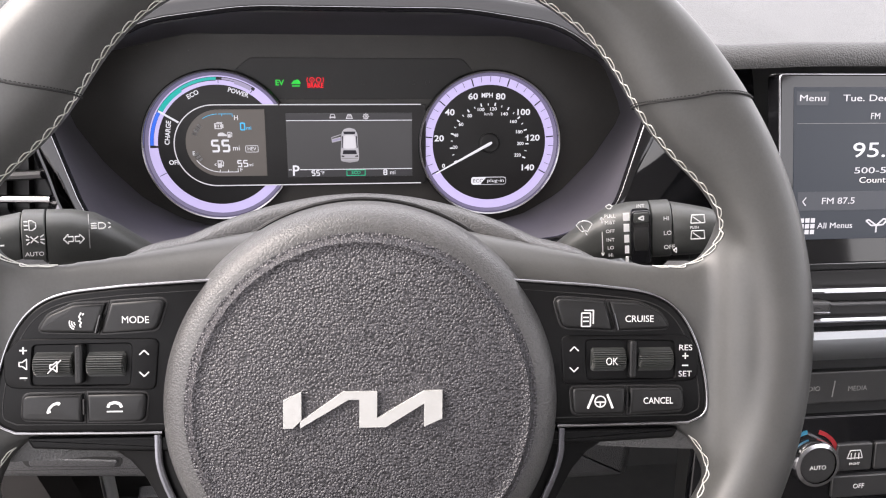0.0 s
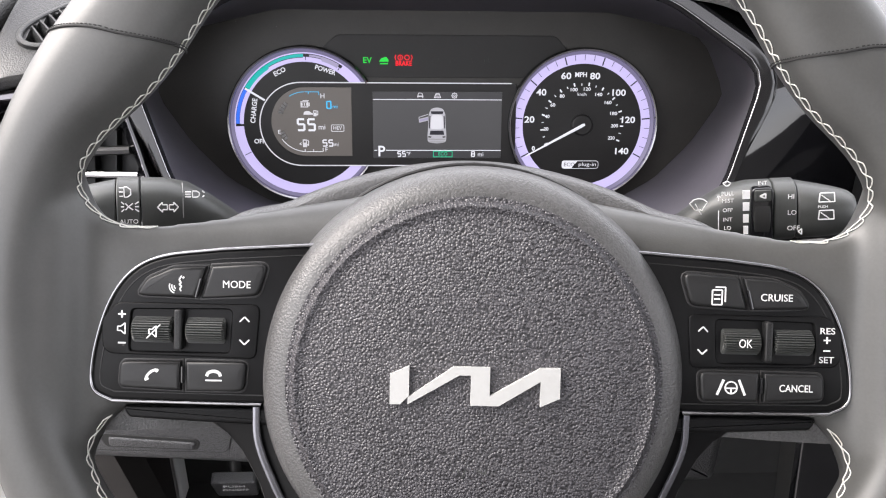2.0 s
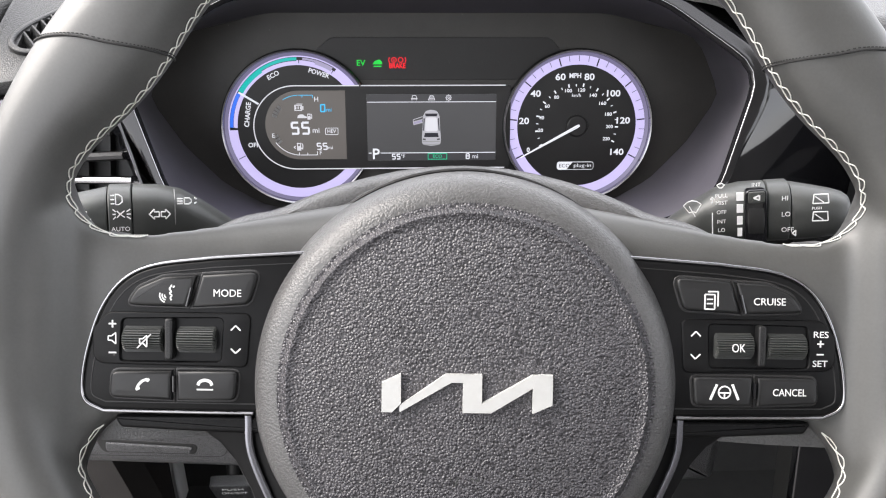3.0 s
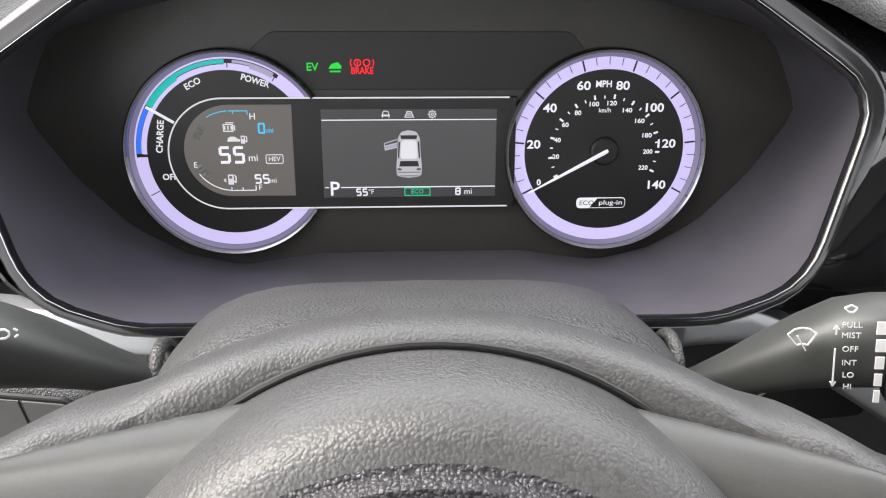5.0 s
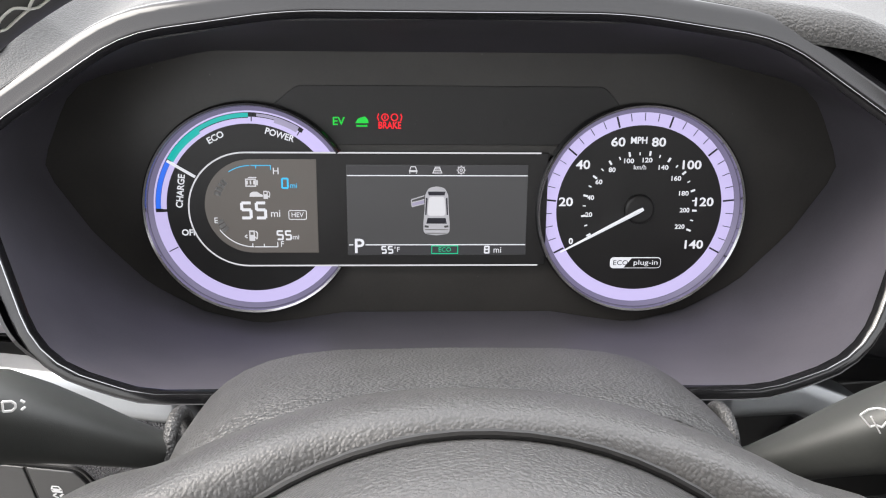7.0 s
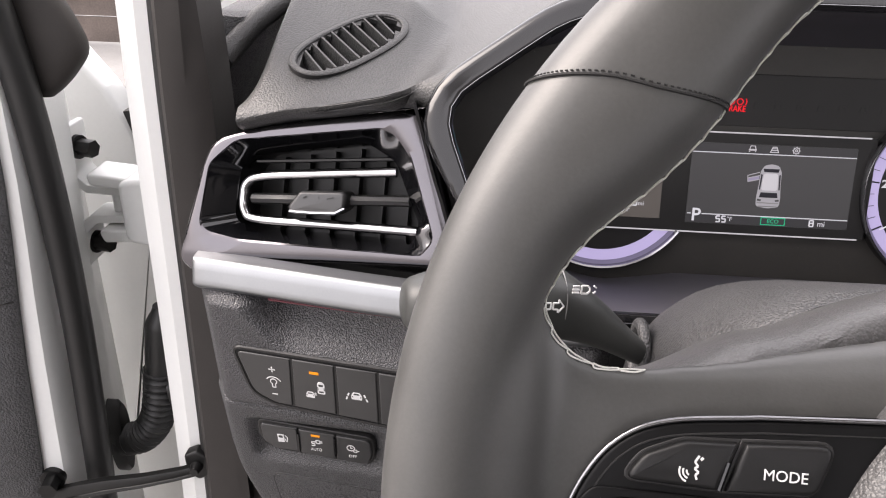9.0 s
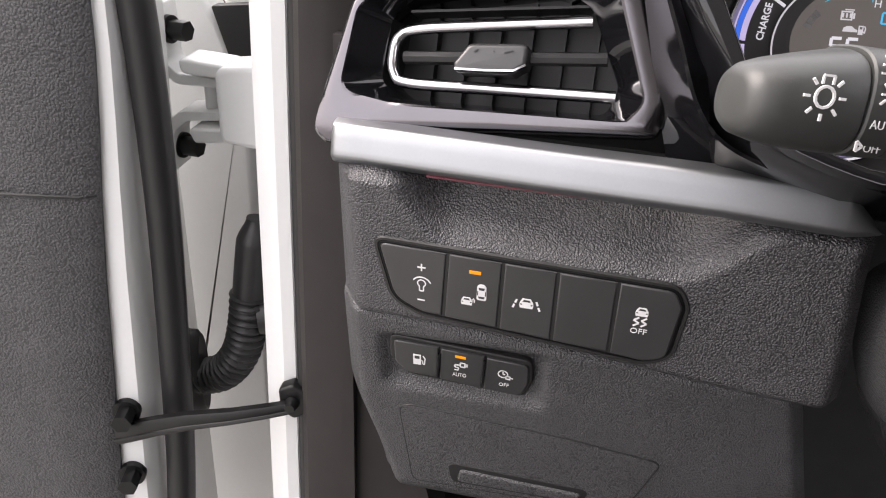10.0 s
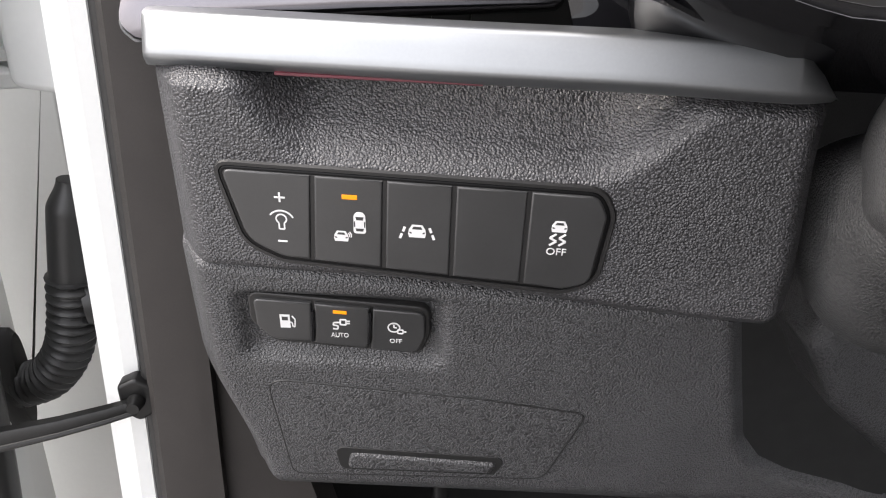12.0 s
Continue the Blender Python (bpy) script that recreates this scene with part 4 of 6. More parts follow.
    tube([(x, 0.3, z) for x, z in [(48, 29.8)] + pill[:33] + [(48, -29.8)]], 0.42, 6, bm=line)
    part("window_line", line, lit_soft, win, "fine white outline")
    lp = [(-101 + 24.6 * math.cos(radians(90 + 180 * k / 28)), 1.8 + 24.6 * math.sin(radians(90 + 180 * k / 28))) for k in range(29)] + [(-67.8, -22.8), (-67.8, 26.4)]
    part("range_screen", plate(lp, 0.35, 0.9, 0.1), lcd_left, win, "dim grey range screen")
    ms = rounded([(-52.5, 23.6), (41.4, 23.6), (41.4, -24.2), (-52.5, -24.2)], 0.4, 2)
    part("info_screen", plate(ms, 0.35, 0.9, 0.1), lcd_mid, win, "dark grey information screen showing a car with an open door")
    part("screen_band", plate(rounded([(-52.3, 23.4), (41.2, 23.4), (41.2, 18.3), (-52.3, 18.3)], 0.3, 2), 0.27, 0.5, 0.05), lcd_dark, win)
    part("screen_band", plate(rounded([(-52.3, -19), (41.2, -19), (41.2, -24), (-52.3, -24)], 0.3, 2), 0.27, 0.5, 0.05), lcd_dark, win)
    T = 0.12
    ln = strokes([[(-52.2, 18.1), (41.2, 18.1)], [(-51.8, -18.6), (-49.6, -18.6)], [(-43.2, -18.6), (41.2, -18.6)]], 0.5, T)
    part("screen_line", ln, lit_white, win, "thin white line", smooth=False)
    write("gear", "P", -46.6, -19.6, 7.6, lit_white, win, T, bold=0.14)
    part("temperature_digits", strokes(segment_digits("55", -31.8, -21.3, 3.5, 2.1, 1.3), 0.75, T), lit_white, win, smooth=False)
    write("temperature", "°F", -26.8, -21.2, 2.6, lit_white, win, T)
    part("distance_digit", strokes(segment_digits("8", 20.8, -21.3, 3.5, 2.2, 1), 0.75, T), lit_white, win, smooth=False)
    write("distance", "mi", 26.4, -21.5, 3.2, lit_white, win, T)
    ef = rounded([(-8.6, -19.0), (5.6, -19.0), (5.6, -23.6), (-8.6, -23.6)], 0.8, 3)
    part("eco_frame", band(ef, inset(ef, 0.45), T, T + 0.3), lit_eco, win, "green frame")
    write("eco_text", "ECO", -1.5, -21.3, 2.3, lit_eco, win, T, width=6.5)
    for k, x in enumerate((-18.1, -5.6, 6.7)):
        if k == 0:
            lines = [[(x - 1.7, 21.0), (x - 1.2, 22.7), (x + 1.2, 22.7), (x + 1.7, 21.0)], [(x - 2.2, 20.7), (x + 2.2, 20.7)], [(x - 2.2, 20.2), (x + 2.2, 20.2)], [(x - 1.7, 19.8), (x - 1.7, 19.2)], [(x + 1.7, 19.8), (x + 1.7, 19.2)]]
        elif k == 1:
            lines = [[(x - 2.4, 19.3), (x - 1, 22.7)], [(x + 2.4, 19.3), (x + 1, 22.7)]] + [[(x - q, z), (x + q, z)] for q, z in ((2.2, 19.5), (1.8, 20.6), (1.4, 21.6), (1.0, 22.5))]
        else:
            lines = [[(x + 1.7 * math.cos(q * 0.5236), 21 + 1.7 * math.sin(q * 0.5236)) for q in range(13)], [(x + 0.7 * math.cos(q * 1.0472), 21 + 0.7 * math.sin(q * 1.0472)) for q in range(7)]]
            lines += [[(x + 1.7 * math.cos(q * 0.7854), 21 + 1.7 * math.sin(q * 0.7854)), (x + 2.4 * math.cos(q * 0.7854), 21 + 2.4 * math.sin(q * 0.7854))] for q in range(8)]
        part("menu_mark", strokes(lines, 0.45, T), lit_soft, win, smooth=False)
    # the small car on the screen
    bx = -5.9
    car = rounded([(bx - 4.2, 11.6, 3), (bx, 12.6, 6), (bx + 4.2, 11.6, 3), (bx + 6.0, 8, 4), (bx + 6.3, 0, 9), (bx + 6.9, -7, 5), (bx + 6.8, -12.6, 2.5), (bx, -13.6, 8), (bx - 6.8, -12.6, 2.5), (bx - 6.9, -7, 5), (bx - 6.3, 0, 9), (bx - 6.0, 8, 4)], 3, 5)
    part("car_picture", plate(car, 0.2, 0.4, 0.05), car_grey, win, "grey-white car seen from above and behind")
    part("car_roof", plate(rounded([(bx - 4.0, 7.0), (bx + 4.0, 7.0), (bx + 4.7, -3.0), (bx - 4.7, -3.0)], 1.6, 4), 0.06, 0.3, 0.05), lit_soft, win)
    for o in ([(bx - 4.6, 9.8), (bx + 4.6, 9.8), (bx + 4.1, 7.8), (bx - 4.1, 7.8)], [(bx - 4.7, -4.2), (bx + 4.7, -4.2), (bx + 5.4, -7.2), (bx - 5.4, -7.2)], [(bx - 5.6, 6.6), (bx - 4.7, 6.2), (bx - 5.3, -2.6), (bx - 6.0, -2.6)], [(bx + 5.6, 6.6), (bx + 4.7, 6.2), (bx + 5.3, -2.6), (bx + 6.0, -2.6)]):
        part("car_window", plate(rounded(o, 0.5, 3), 0.06, 0.3, 0.05), print_dark, win)
    for e in (-1, 1):
        part("car_lamp", plate(rounded([(bx + e * 6.2, -8.0), (bx + e * 4.0, -8.4), (bx + e * 4.2, -9.4), (bx + e * 6.3, -9.2)][::e], 0.3, 2), 0.1, 0.3, 0.03), lcd_mid, win)
    part("car_sill", strokes([[(bx - 6.2, -10.4), (bx + 6.2, -10.4)], [(bx - 5.4, -12.4), (bx + 5.4, -12.4)]], 0.5, 0.06), print_grey, win, smooth=False)
    part("car_door_panel", plate([(bx - 6.6, 5.4), (bx - 13.0, 3.9), (bx - 12.8, 1.8), (bx - 6.4, 3.4)], 0.16, 0.4, 0.02), lit_dim, win, smooth=False)
    part("car_door", strokes([[(bx - 6.4, 7.6), (bx - 13.2, 5.4), (bx - 12.8, 1.8), (bx - 6.4, 3.4)], [(bx - 12.8, 4.0), (bx - 6.4, 5.6)]], 0.5, 0.1), car_grey, win, "open door of the pictured car", smooth=False)
    # range screen legends
    part("range_digits", strokes(segment_digits("55", -100.6, -0.2, 7.9, 4.6, 2.9), 1.45, T), lit_white, win, "square pale digits", smooth=False)
    write("range", "mi", -89.4, -1.9, 3.8, lit_white, win, T)
    write("range", "HEV", -78.2, -2.6, 2.5, lit_white, win, T, width=6.2)
    hv = rounded([(-82.8, -0.1), (-73.4, -0.1), (-73.4, -5.1), (-82.8, -5.1)], 1, 3)
    part("range_frame", band(hv, inset(hv, 0.35), T, T + 0.3), lit_white, win)
    part("range_digits", strokes(segment_digits("0", -84.0, 14.0, 4.9, 2.9, 1), 0.85, T), lit_cyan, win, "square blue digit", smooth=False)
    write("range", "mi", -79.6, 12.8, 2.8, lit_cyan, win, T)
    part("range_digits", strokes(segment_digits("55", -85.4, -13.4, 4.4, 2.7, 1.6), 0.85, T), lit_white, win, "square pale digits", smooth=False)
    write("range", "mi", -79.4, -14.4, 2.6, lit_white, win, T)
    write("scale_end", "H", -88.4, 20.2, 3.4, lit_white, win, T)
    write("scale_end", "E", -120.2, -5.6, 3.0, lit_white, win, T)
    write("scale_end", "F", -86.6, -18.2, 3.0, lit_white, win, T)
    arc = lambda a0, a1: [(-101 + 21.4 * math.cos(radians(a)), 1.8 + 21.4 * math.sin(radians(a))) for a in range(a0, a1, 6)]
    part("charge_scale", strokes([arc(92, 128), [(-101, 23.2), (-91, 23.2), (-91, 21.0)], [(-98.5, 23.2), (-98.5, 21.6)]], 0.4, T), lit_cyan, win, smooth=False)
    part("fuel_scale", strokes([arc(215, 270), [(-101, -19.6), (-89, -19.6), (-89, -17)], [(-96, -19.6), (-96, -18)], [(-102, -19.6), (-102, -17.8)]], 0.45, T), lit_white, win, smooth=False)
    blocks = bmesh.new()
    for a in (138, 145, 152, 159, 205, 212, 219):
        c, s = math.cos(radians(a)), math.sin(radians(a))
        bar_2d(blocks, -101 + 17.2 * c, 1.8 + 17.2 * s, -101 + 20.6 * c, 1.8 + 20.6 * s, 1.7, T, T + 0.2)
    part("scale_blocks", blocks, print_grey, win, "pale scale blocks", smooth=False)
    def pump(x, z, k):
        bm = plate(rounded([(x - 1.7 * k, z + 2.2 * k), (x + 0.6 * k, z + 2.2 * k), (x + 0.6 * k, z - 2.2 * k), (x - 1.7 * k, z - 2.2 * k)], 0.3 * k, 2), T, T + 0.2, 0.02)
        for a, c in (((x + 0.6 * k, z - 0.6 * k), (x + 1.5 * k, z - 1.4 * k)), ((x + 1.5 * k, z - 1.4 * k), (x + 1.7 * k, z + 1.0 * k)), ((x + 1.7 * k, z + 1.0 * k), (x + 1.0 * k, z + 2.0 * k))):
            bar_2d(bm, *a, *c, 0.5 * k, T, T + 0.2)
        ob = part("pump_mark", bm, lit_soft, win, smooth=False)
        part("pump_window", plate([(x - 1.2 * k, z + 1.6 * k), (x + 0.1 * k, z + 1.6 * k), (x + 0.1 * k, z + 0.4 * k), (x - 1.2 * k, z + 0.4 * k)], T - 0.05, T + 0.1, 0.01), lcd_left, ob, smooth=False)
    pump(-101.4, -13.6, 1.25)
    pump(-93.6, 8.0, 0.95)
    part("pump_arrow", strokes([[(-104.6, -13.2), (-105.8, -14.0), (-104.6, -14.8)]], 0.6, T), lit_soft, win, smooth=False)
    shell = rounded([(-104.2, 16.4), (-98.8, 16.4), (-98.8, 12.2), (-104.2, 12.2)], 0.5, 3)
    bat = band(shell, inset(shell, 0.6), T, T + 0.25)
    for x in (-103.2, -101.5, -99.8):
        bar_2d(bat, x, 13.4, x, 15.4, 0.7, T, T + 0.2)
    bar_2d(bat, -98.2, 13.0, -98.2, 15.6, 0.8, T, T + 0.2)
    bar_2d(bat, -102.6, 17.0, -98.4, 17.0, 0.5, T, T + 0.2)
    part("battery_mark", bat, lit_soft, win, smooth=False)
    part("car_mark", plate(rounded([(-102.4, 7.0), (-102.0, 8.8), (-100.6, 9.6), (-98.4, 9.6), (-96.8, 8.4), (-95.6, 8.0), (-95.6, 7.0)], 0.4, 2), T, T + 0.2, 0.02), lit_soft, win, smooth=False)
    # warning lamps
    tw = rounded([(-91, 52, 3), (-77, 63.5, 8), (80, 63.5, 8), (92, 50, 3), (56, 33.5, 2), (-58, 33.5, 2)], 4, 4)
    part("lamp_window", plate(tw, 3.4, 4.5, 0.3), gauge_black, cl, "faintly outlined dark warning-lamp window")
    write("ready_lamp", "EV", -56.1, 45.4, 4.0, lit_green, cl, 3.0, "green lit lettering", bold=0.08)
    gcar = rounded([(-47.6, 44.6), (-46, 47, 1), (-42.6, 48.0, 1), (-40.9, 46), (-40.9, 44.6)], 0.6, 3)
    g = part("car_lamp", plate(gcar, 3.0, 3.3, 0.05), lit_green, cl, "green lit car mark")
    part("car_lamp_bar", strokes([[(-47, 43.2), (-41.4, 43.2)]], 0.8, 3.0), lit_green, g, smooth=False)
    write("brake_lamp", "BRAKE", -30.0, 43.4, 3.5, lit_red, cl, 3.0, "red lit lettering", width=11.6, bold=0.06)
    br = lambda x: [[(x + 1.7 * math.cos(q * 0.5236), 47.6 + 1.7 * math.sin(q * 0.5236)) for q in range(13)]]
    part("brake_mark", strokes(br(-32.4) + br(-27.6) + [[(-35.6, 49.4), (-36.2, 47.6), (-35.6, 45.8)], [(-24.4, 49.4), (-23.8, 47.6), (-24.4, 45.8)], [(-32.4, 48.4), (-32.4, 46.8)]], 0.5, 3.0), lit_red, cl, smooth=False)
    # unlit lamp outlines
    ghost = bmesh.new()
    for k in range(7):
        x = -18 + k * 12
        for a, b in (((x - 2, 44), (x + 2, 44)), ((x - 2, 44), (x - 1, 47.4)), ((x + 2, 44), (x + 1, 47.4))):
            bar_2d(ghost, *a, *b, 0.5, 3.2, 3.5)
    part("unlit_lamps", ghost, matte_black, cl, "faint unlit warning marks", smooth=False)
    return cl


build_cluster()


def to_frame(m, x, y, z):
    return tuple((m @ Vector((x * MM, y * MM, z * MM))) / MM)


def build_binnacle():
    b = thing("instrument_binnacle", Matrix.Identity(4), "dark grey hood round the instrument cluster with gloss black surround", "instrument hood")
    n = 144
    front = polar(BEZEL_LINE, 0, 20, n)
    back = polar(inset(FACE_LINE, 0), 0, 5, n)
    rings = []
    for u in (0, 0.03, 0.12, 0.35, 0.65, 0.9, 1.0):
        ring = []
        for p, q in zip(front, back):
            a, c = Vector(to_frame(BEZEL, p[0], 1.0, p[1])), Vector(to_frame(CLUSTER, q[0], 3.0, q[1]))
            w = a.lerp(c, u)
            bulge = 5.0 * math.sin(math.pi * u)
            out = Vector((p[0], 0, p[1] - 20)).normalized()
            ring.append(tuple(w + out * bulge))
        rings.append(ring)
    part("inner_shroud", loft(rings, False, False), shroud_grey, b, "smooth blue-grey inner shroud")
    # slim dark frame with a fine bright edge
    fr = [inset(BEZEL_LINE, d) for d in (0, -0.8, -2.0, -3.4, -5.2, -8.5, -12.0, -14.0, -14.6)]
    ys = (1.0, -1.5, -3.0, -3.0, -2.4, -2.6, -1.6, 1.0, 6.0)
    slim = polar(inset(BEZEL_LINE, -5.6), 0, 20, n)
    band_rings = []
    for o, y in zip(fr, ys):
        ring = []
        for (x, z), (xs, zs) in zip(polar(o, 0, 20, n), slim):
            k = smooth(-20, 45, zs) if math.hypot(x, z - 20) > math.hypot(xs, zs - 20) else 1.0
            ring.append(to_frame(BEZEL, xs + (x - xs) * k, y, zs + (z - zs) * k))
        band_rings.append(ring)
    part("frame", loft(band_rings, False, False), frame_black, b, "slim gloss black frame")
    part("edge_line", tube([to_frame(BEZEL, x, -2.8, z) for x, z in polar(inset(BEZEL_LINE, -1.6), 0, 20, n)], 0.22, 6, True), dark_chrome, b, "fine bright edge line")
    # gloss black surround
    big = rounded([(-199, 66, 8), (-140, 107, 40), (-75, 116, 150), (75, 116, 150), (140, 112, 40), (178, 108, 20), (212, 92, 10), (276, 82, 4), (276, -44, 4), (196, -44, 6), (172, -43, 8), (126, -50.5, 20), (-60, -49.5, 10), (-126, -47.2, 10), (-169, -32.5, 8), (-184, 4, 20), (-199, 44, 10)], 5, 6)
    inner = polar(inset(BEZEL_LINE, -5.2), 0, 20, n)
    outer = polar(big, 0, 20, n)

    def sink(x, z):
        """How far the surround falls away behind the frame."""
        low = 46.0 * smooth(10, -40, z) * (1 - 0.8 * smooth(176, 212, x))
        left = 15.0 * smooth(-160, -190, x)
        right = 16.0 * smooth(190, 270, x)
        upright = 0.52 * max(0.0, 78 - z) * smooth(178, 212, x)
        return max(low, left, right, 12.0, upright)
    rings = []
    for u, k in ((0, 0.0), (0.05, 0.06), (0.25, 0.28), (0.5, 0.60), (0.75, 0.85), (1.0, 1.0), (1.0, 1.12)):
        rings.append([to_frame(BEZEL, p[0] + (q[0] - p[0]) * u, 1.5 + sink(*q) * k, p[1] + (q[1] - p[1]) * u) for p, q in zip(inner, outer)])
    part("surround", loft(rings, False, False), gloss_black, b, "gloss black surround")
    # gloss infill between the side vent and the frame, and the dark joint above the bar
    edge = spline([(-204, 254, 994), (-189, 233, 954), (-171, 217, 919), (-124, 222, 899)], 8)
    def infill(u, v):
        q = Vector(edge[round(v * 24)])
        o = Vector((-206, 272, 990)).lerp(Vector((-182, 252, 897)), v)
        m = o.lerp(q, u)
        return (m.x, m.y + 3.0 * math.sin(math.pi * u), m.z)
    part("infill", sheet(infill, 12, 24, 1.5), gloss_black, b, "gloss black infill beside the vent")
    part("joint", sheet(lambda u, v: (-324 + 212 * u, 277 - 34 * u, 878 + 19 * v), 12, 2, 1.0), matte_black, b, "dark joint above the silver bar")
    return b


build_binnacle()

# ---- dashboard ----
DASH = thing("dashboard", Matrix.Identity(4), "dark grey soft-grained dashboard with satin silver trim bars", "dashboard")


def hood_edge(x):
    """Height and depth of the dashboard top's front edge at x."""
    keys = [(-420, 950, 300), (-306, 973, 280), (-277, 982, 275), (-249, 987, 270), (-218, 995, 264), (-190, 1007, 256), (-133, 1044, 271), (-75, 1053, 277), (4, 1054, 278), (83, 1053, 277), (141, 1049, 268), (172, 1046, 258), (205, 1031, 250), (250, 1026, 244), (300, 1030, 238), (900, 1034, 238)]
    for (xa, za, ya), (xb, zb, yb) in zip(keys, keys[1:]):
        if xa <= x <= xb:
            u = (x - xa) / (xb - xa)
            return za + (zb - za) * u, ya + (yb - ya) * u
    return keys[-1][1:]


def dash_top_point(u, v):
    x = -306 + 1206 * u
    drop = 45.0 * max(0.0, 1 - u / 0.012) ** 2
    z0 = sum(hood_edge(x + d)[0] for d in (-8, -4, 0, 4, 8)) / 5
    y0 = sum(hood_edge(x + d)[1] for d in (-8, -4, 0, 4, 8)) / 5
    w = smooth(-190, -222, x)
    if v < 0.12:
        k = v / 0.12
        hood = (y0 + 1 + 14 * (1 - math.cos(k * math.pi / 2)), z0 - 13 + 13 * math.sin(k * math.pi / 2))
        pad = (y0 + 20 * (1 - k) ** 1.5, z0 - 13 * (1 - k) ** 0.8)
        return (x, hood[0] + (pad[0] - hood[0]) * w, hood[1] + (pad[1] - hood[1]) * w)
    k = (v - 0.12) / 0.88
    dy = 600 * k ** 1.6
    z = z0 + (1036 - z0) * smooth(0.25, 0.9, k)
    y = y0 + 15 * (1 - w) + dy
    crown = 995 - 0.12 * (x + 279) + 0.38 * min(y - 296, 90) + 0.03 * max(0, y - 386)
    rise = z0 + (crown - z0) * (1 - math.exp(-dy / 13))
    return (x, y, z + (rise - z) * w - drop * smooth(0, 40, dy))



def grille_frame():
    """Where the demister grille lies in the dash top: x along its slot, z up."""
    a, b = Vector((-279, 296, 996)), Vector((-223, 369, 1017))
    c = (a + b) / 2
    along_x = (b - a).normalized()
    side = Vector((-73, 56, 30))
    up = along_x.cross(side).normalized()
    side = up.cross(along_x)
    return Matrix.Translation(c * MM) @ Matrix((along_x, side, up)).transposed().to_4x4()


GRILLE = grille_frame()
top_bm = sheet(dash_top_point, 400, 110)
into = GRILLE.inverted()
hole = [f for f in top_bm.faces if sum((q / h) ** 2 for q, h in zip(into @ f.calc_center_median(), (0.0375, 0.0145))) < 1 and abs((into @ f.calc_center_median()).z) < 0.03]
bmesh.ops.delete(top_bm, geom=hole, context="FACES")
bmesh.ops.recalc_face_normals(top_bm, faces=top_bm.faces)
bmesh.ops.solidify(top_bm, geom=top_bm.faces[:], thickness=0.003)
part("dash_top", top_bm, dash_top, DASH, "soft grained dash top rising into a hood")

# satin silver bars under the vents
def silver_bar(s):
    rings = []
    stations = [(-332.5, 261, 887.5, 0.86), (-331.8, 259.2, 888, 0.94), (-329, 257.4, 888.3, 1.0), (-322, 256, 888.5, 1.0), (-230, 238, 889.5, 1.0), (-160, 225, 890.5, 1.0), (-125, 217.5, 890.5, 1.0), (-117, 216.4, 890.5, 1.0), (-115.8, 216.4, 890.4, 0.99), (-107.5, 216.4, 890.2, 0.5), (-100, 217.2, 890, 0.06), (-98.4, 218.2, 890, 0.0)]
    if s > 0:
        stations = [(-277, 176, 832, 1.0), (-242, 192, 841, 1.0), (-224, 202, 850, 1.0), (-192, 211, 868, 1.0), (-172, 219, 880, 1.0), (-150, 222, 888, 1.0)] + stations[6:]
    for x, y, z, k in stations:
        sec = [(12, 9.6), (3, 9.6), (1.0, 9.3), (-0.2, 8.2), (-1.8, 3.6), (-3.3, -1.4), (-4.0, -3.6), (-4.0, -4.8), (-3.3, -5.9), (-1.2, -8.2), (0.6, -9.2), (12, -9.4)]
        # the end is cut off on a slant from the upper edge down to the lower one
        cut = -8.0 + 18.0 * k
        rings.append([(x if s < 0 else 8 - x, y + (12 - (12 - dy) * (0.55 + 0.45 * min(1.0, k + 0.2)) if k < 0.9 else dy), z + min(dz, cut if k < 0.9 else dz)) for dy, dz in sec])
    bm = loft(rings)
    return part("silver_bar", bm, silver, DASH, "satin silver trim bar")


silver_bar(-1)
silver_bar(1)
part("red_reflector", tube([(-286, 248.0, 879.8), (-215, 236.5, 880.6)], 0.8, 6), pin_gloss, DASH, "thin dark red lamp strip under the bar")

KNEE = frame_at(-216, 236, 840, -6, -7.6)


def knee_point(u, v):
    """Upper knee panel: scooped under the bar, rounded at its ends and lower edge."""
    x = -117 + 235 * u
    top, bot = 46.5 - 4.0 * smooth(70, 112, x), -42.0 - 11.0 * smooth(-40, 118, x) * 1.0
    z = bot + (top - bot) * v
    ends = max(smooth(-54, -100, x), smooth(36, 96, x))
    lip = 6.0 + 38.0 * ends ** 1.3
    k = max(0.0, min(1.0, (z - lip) / 33.0))
    d = 27.0 * smooth(-0.12, 0.95, k) - 27.0 * smooth(-0.12, 0.95, 0)
    d += 16.0 * smooth(-100, -119, x) ** 1.5 + 9.0 * smooth(108, 119, x) ** 2
    d += 5.0 * smooth(bot + 7, bot, z) ** 2 + 12.0 * smooth(35, 43, z)
    return (x + 7.0 * smooth(40, -45, z) * smooth(60, 118, x), d, z)


part("knee_panel", sheet(knee_point, 110, 60, 2.5), dash_skin, DASH, "grained upper knee panel with a scooped top", matrix=KNEE)
LOWER = frame_at(-216, 250, 770, -10, -5)


# right edge of the lower panel, sweeping out under the footwell opening: height, x
LOW_EDGE = [(-135, 250), (-112, 226), (-98, 196), (-89, 166), (-79.5, 149), (-65, 138), (-31, 128.5), (6, 118.6), (30, 113)]


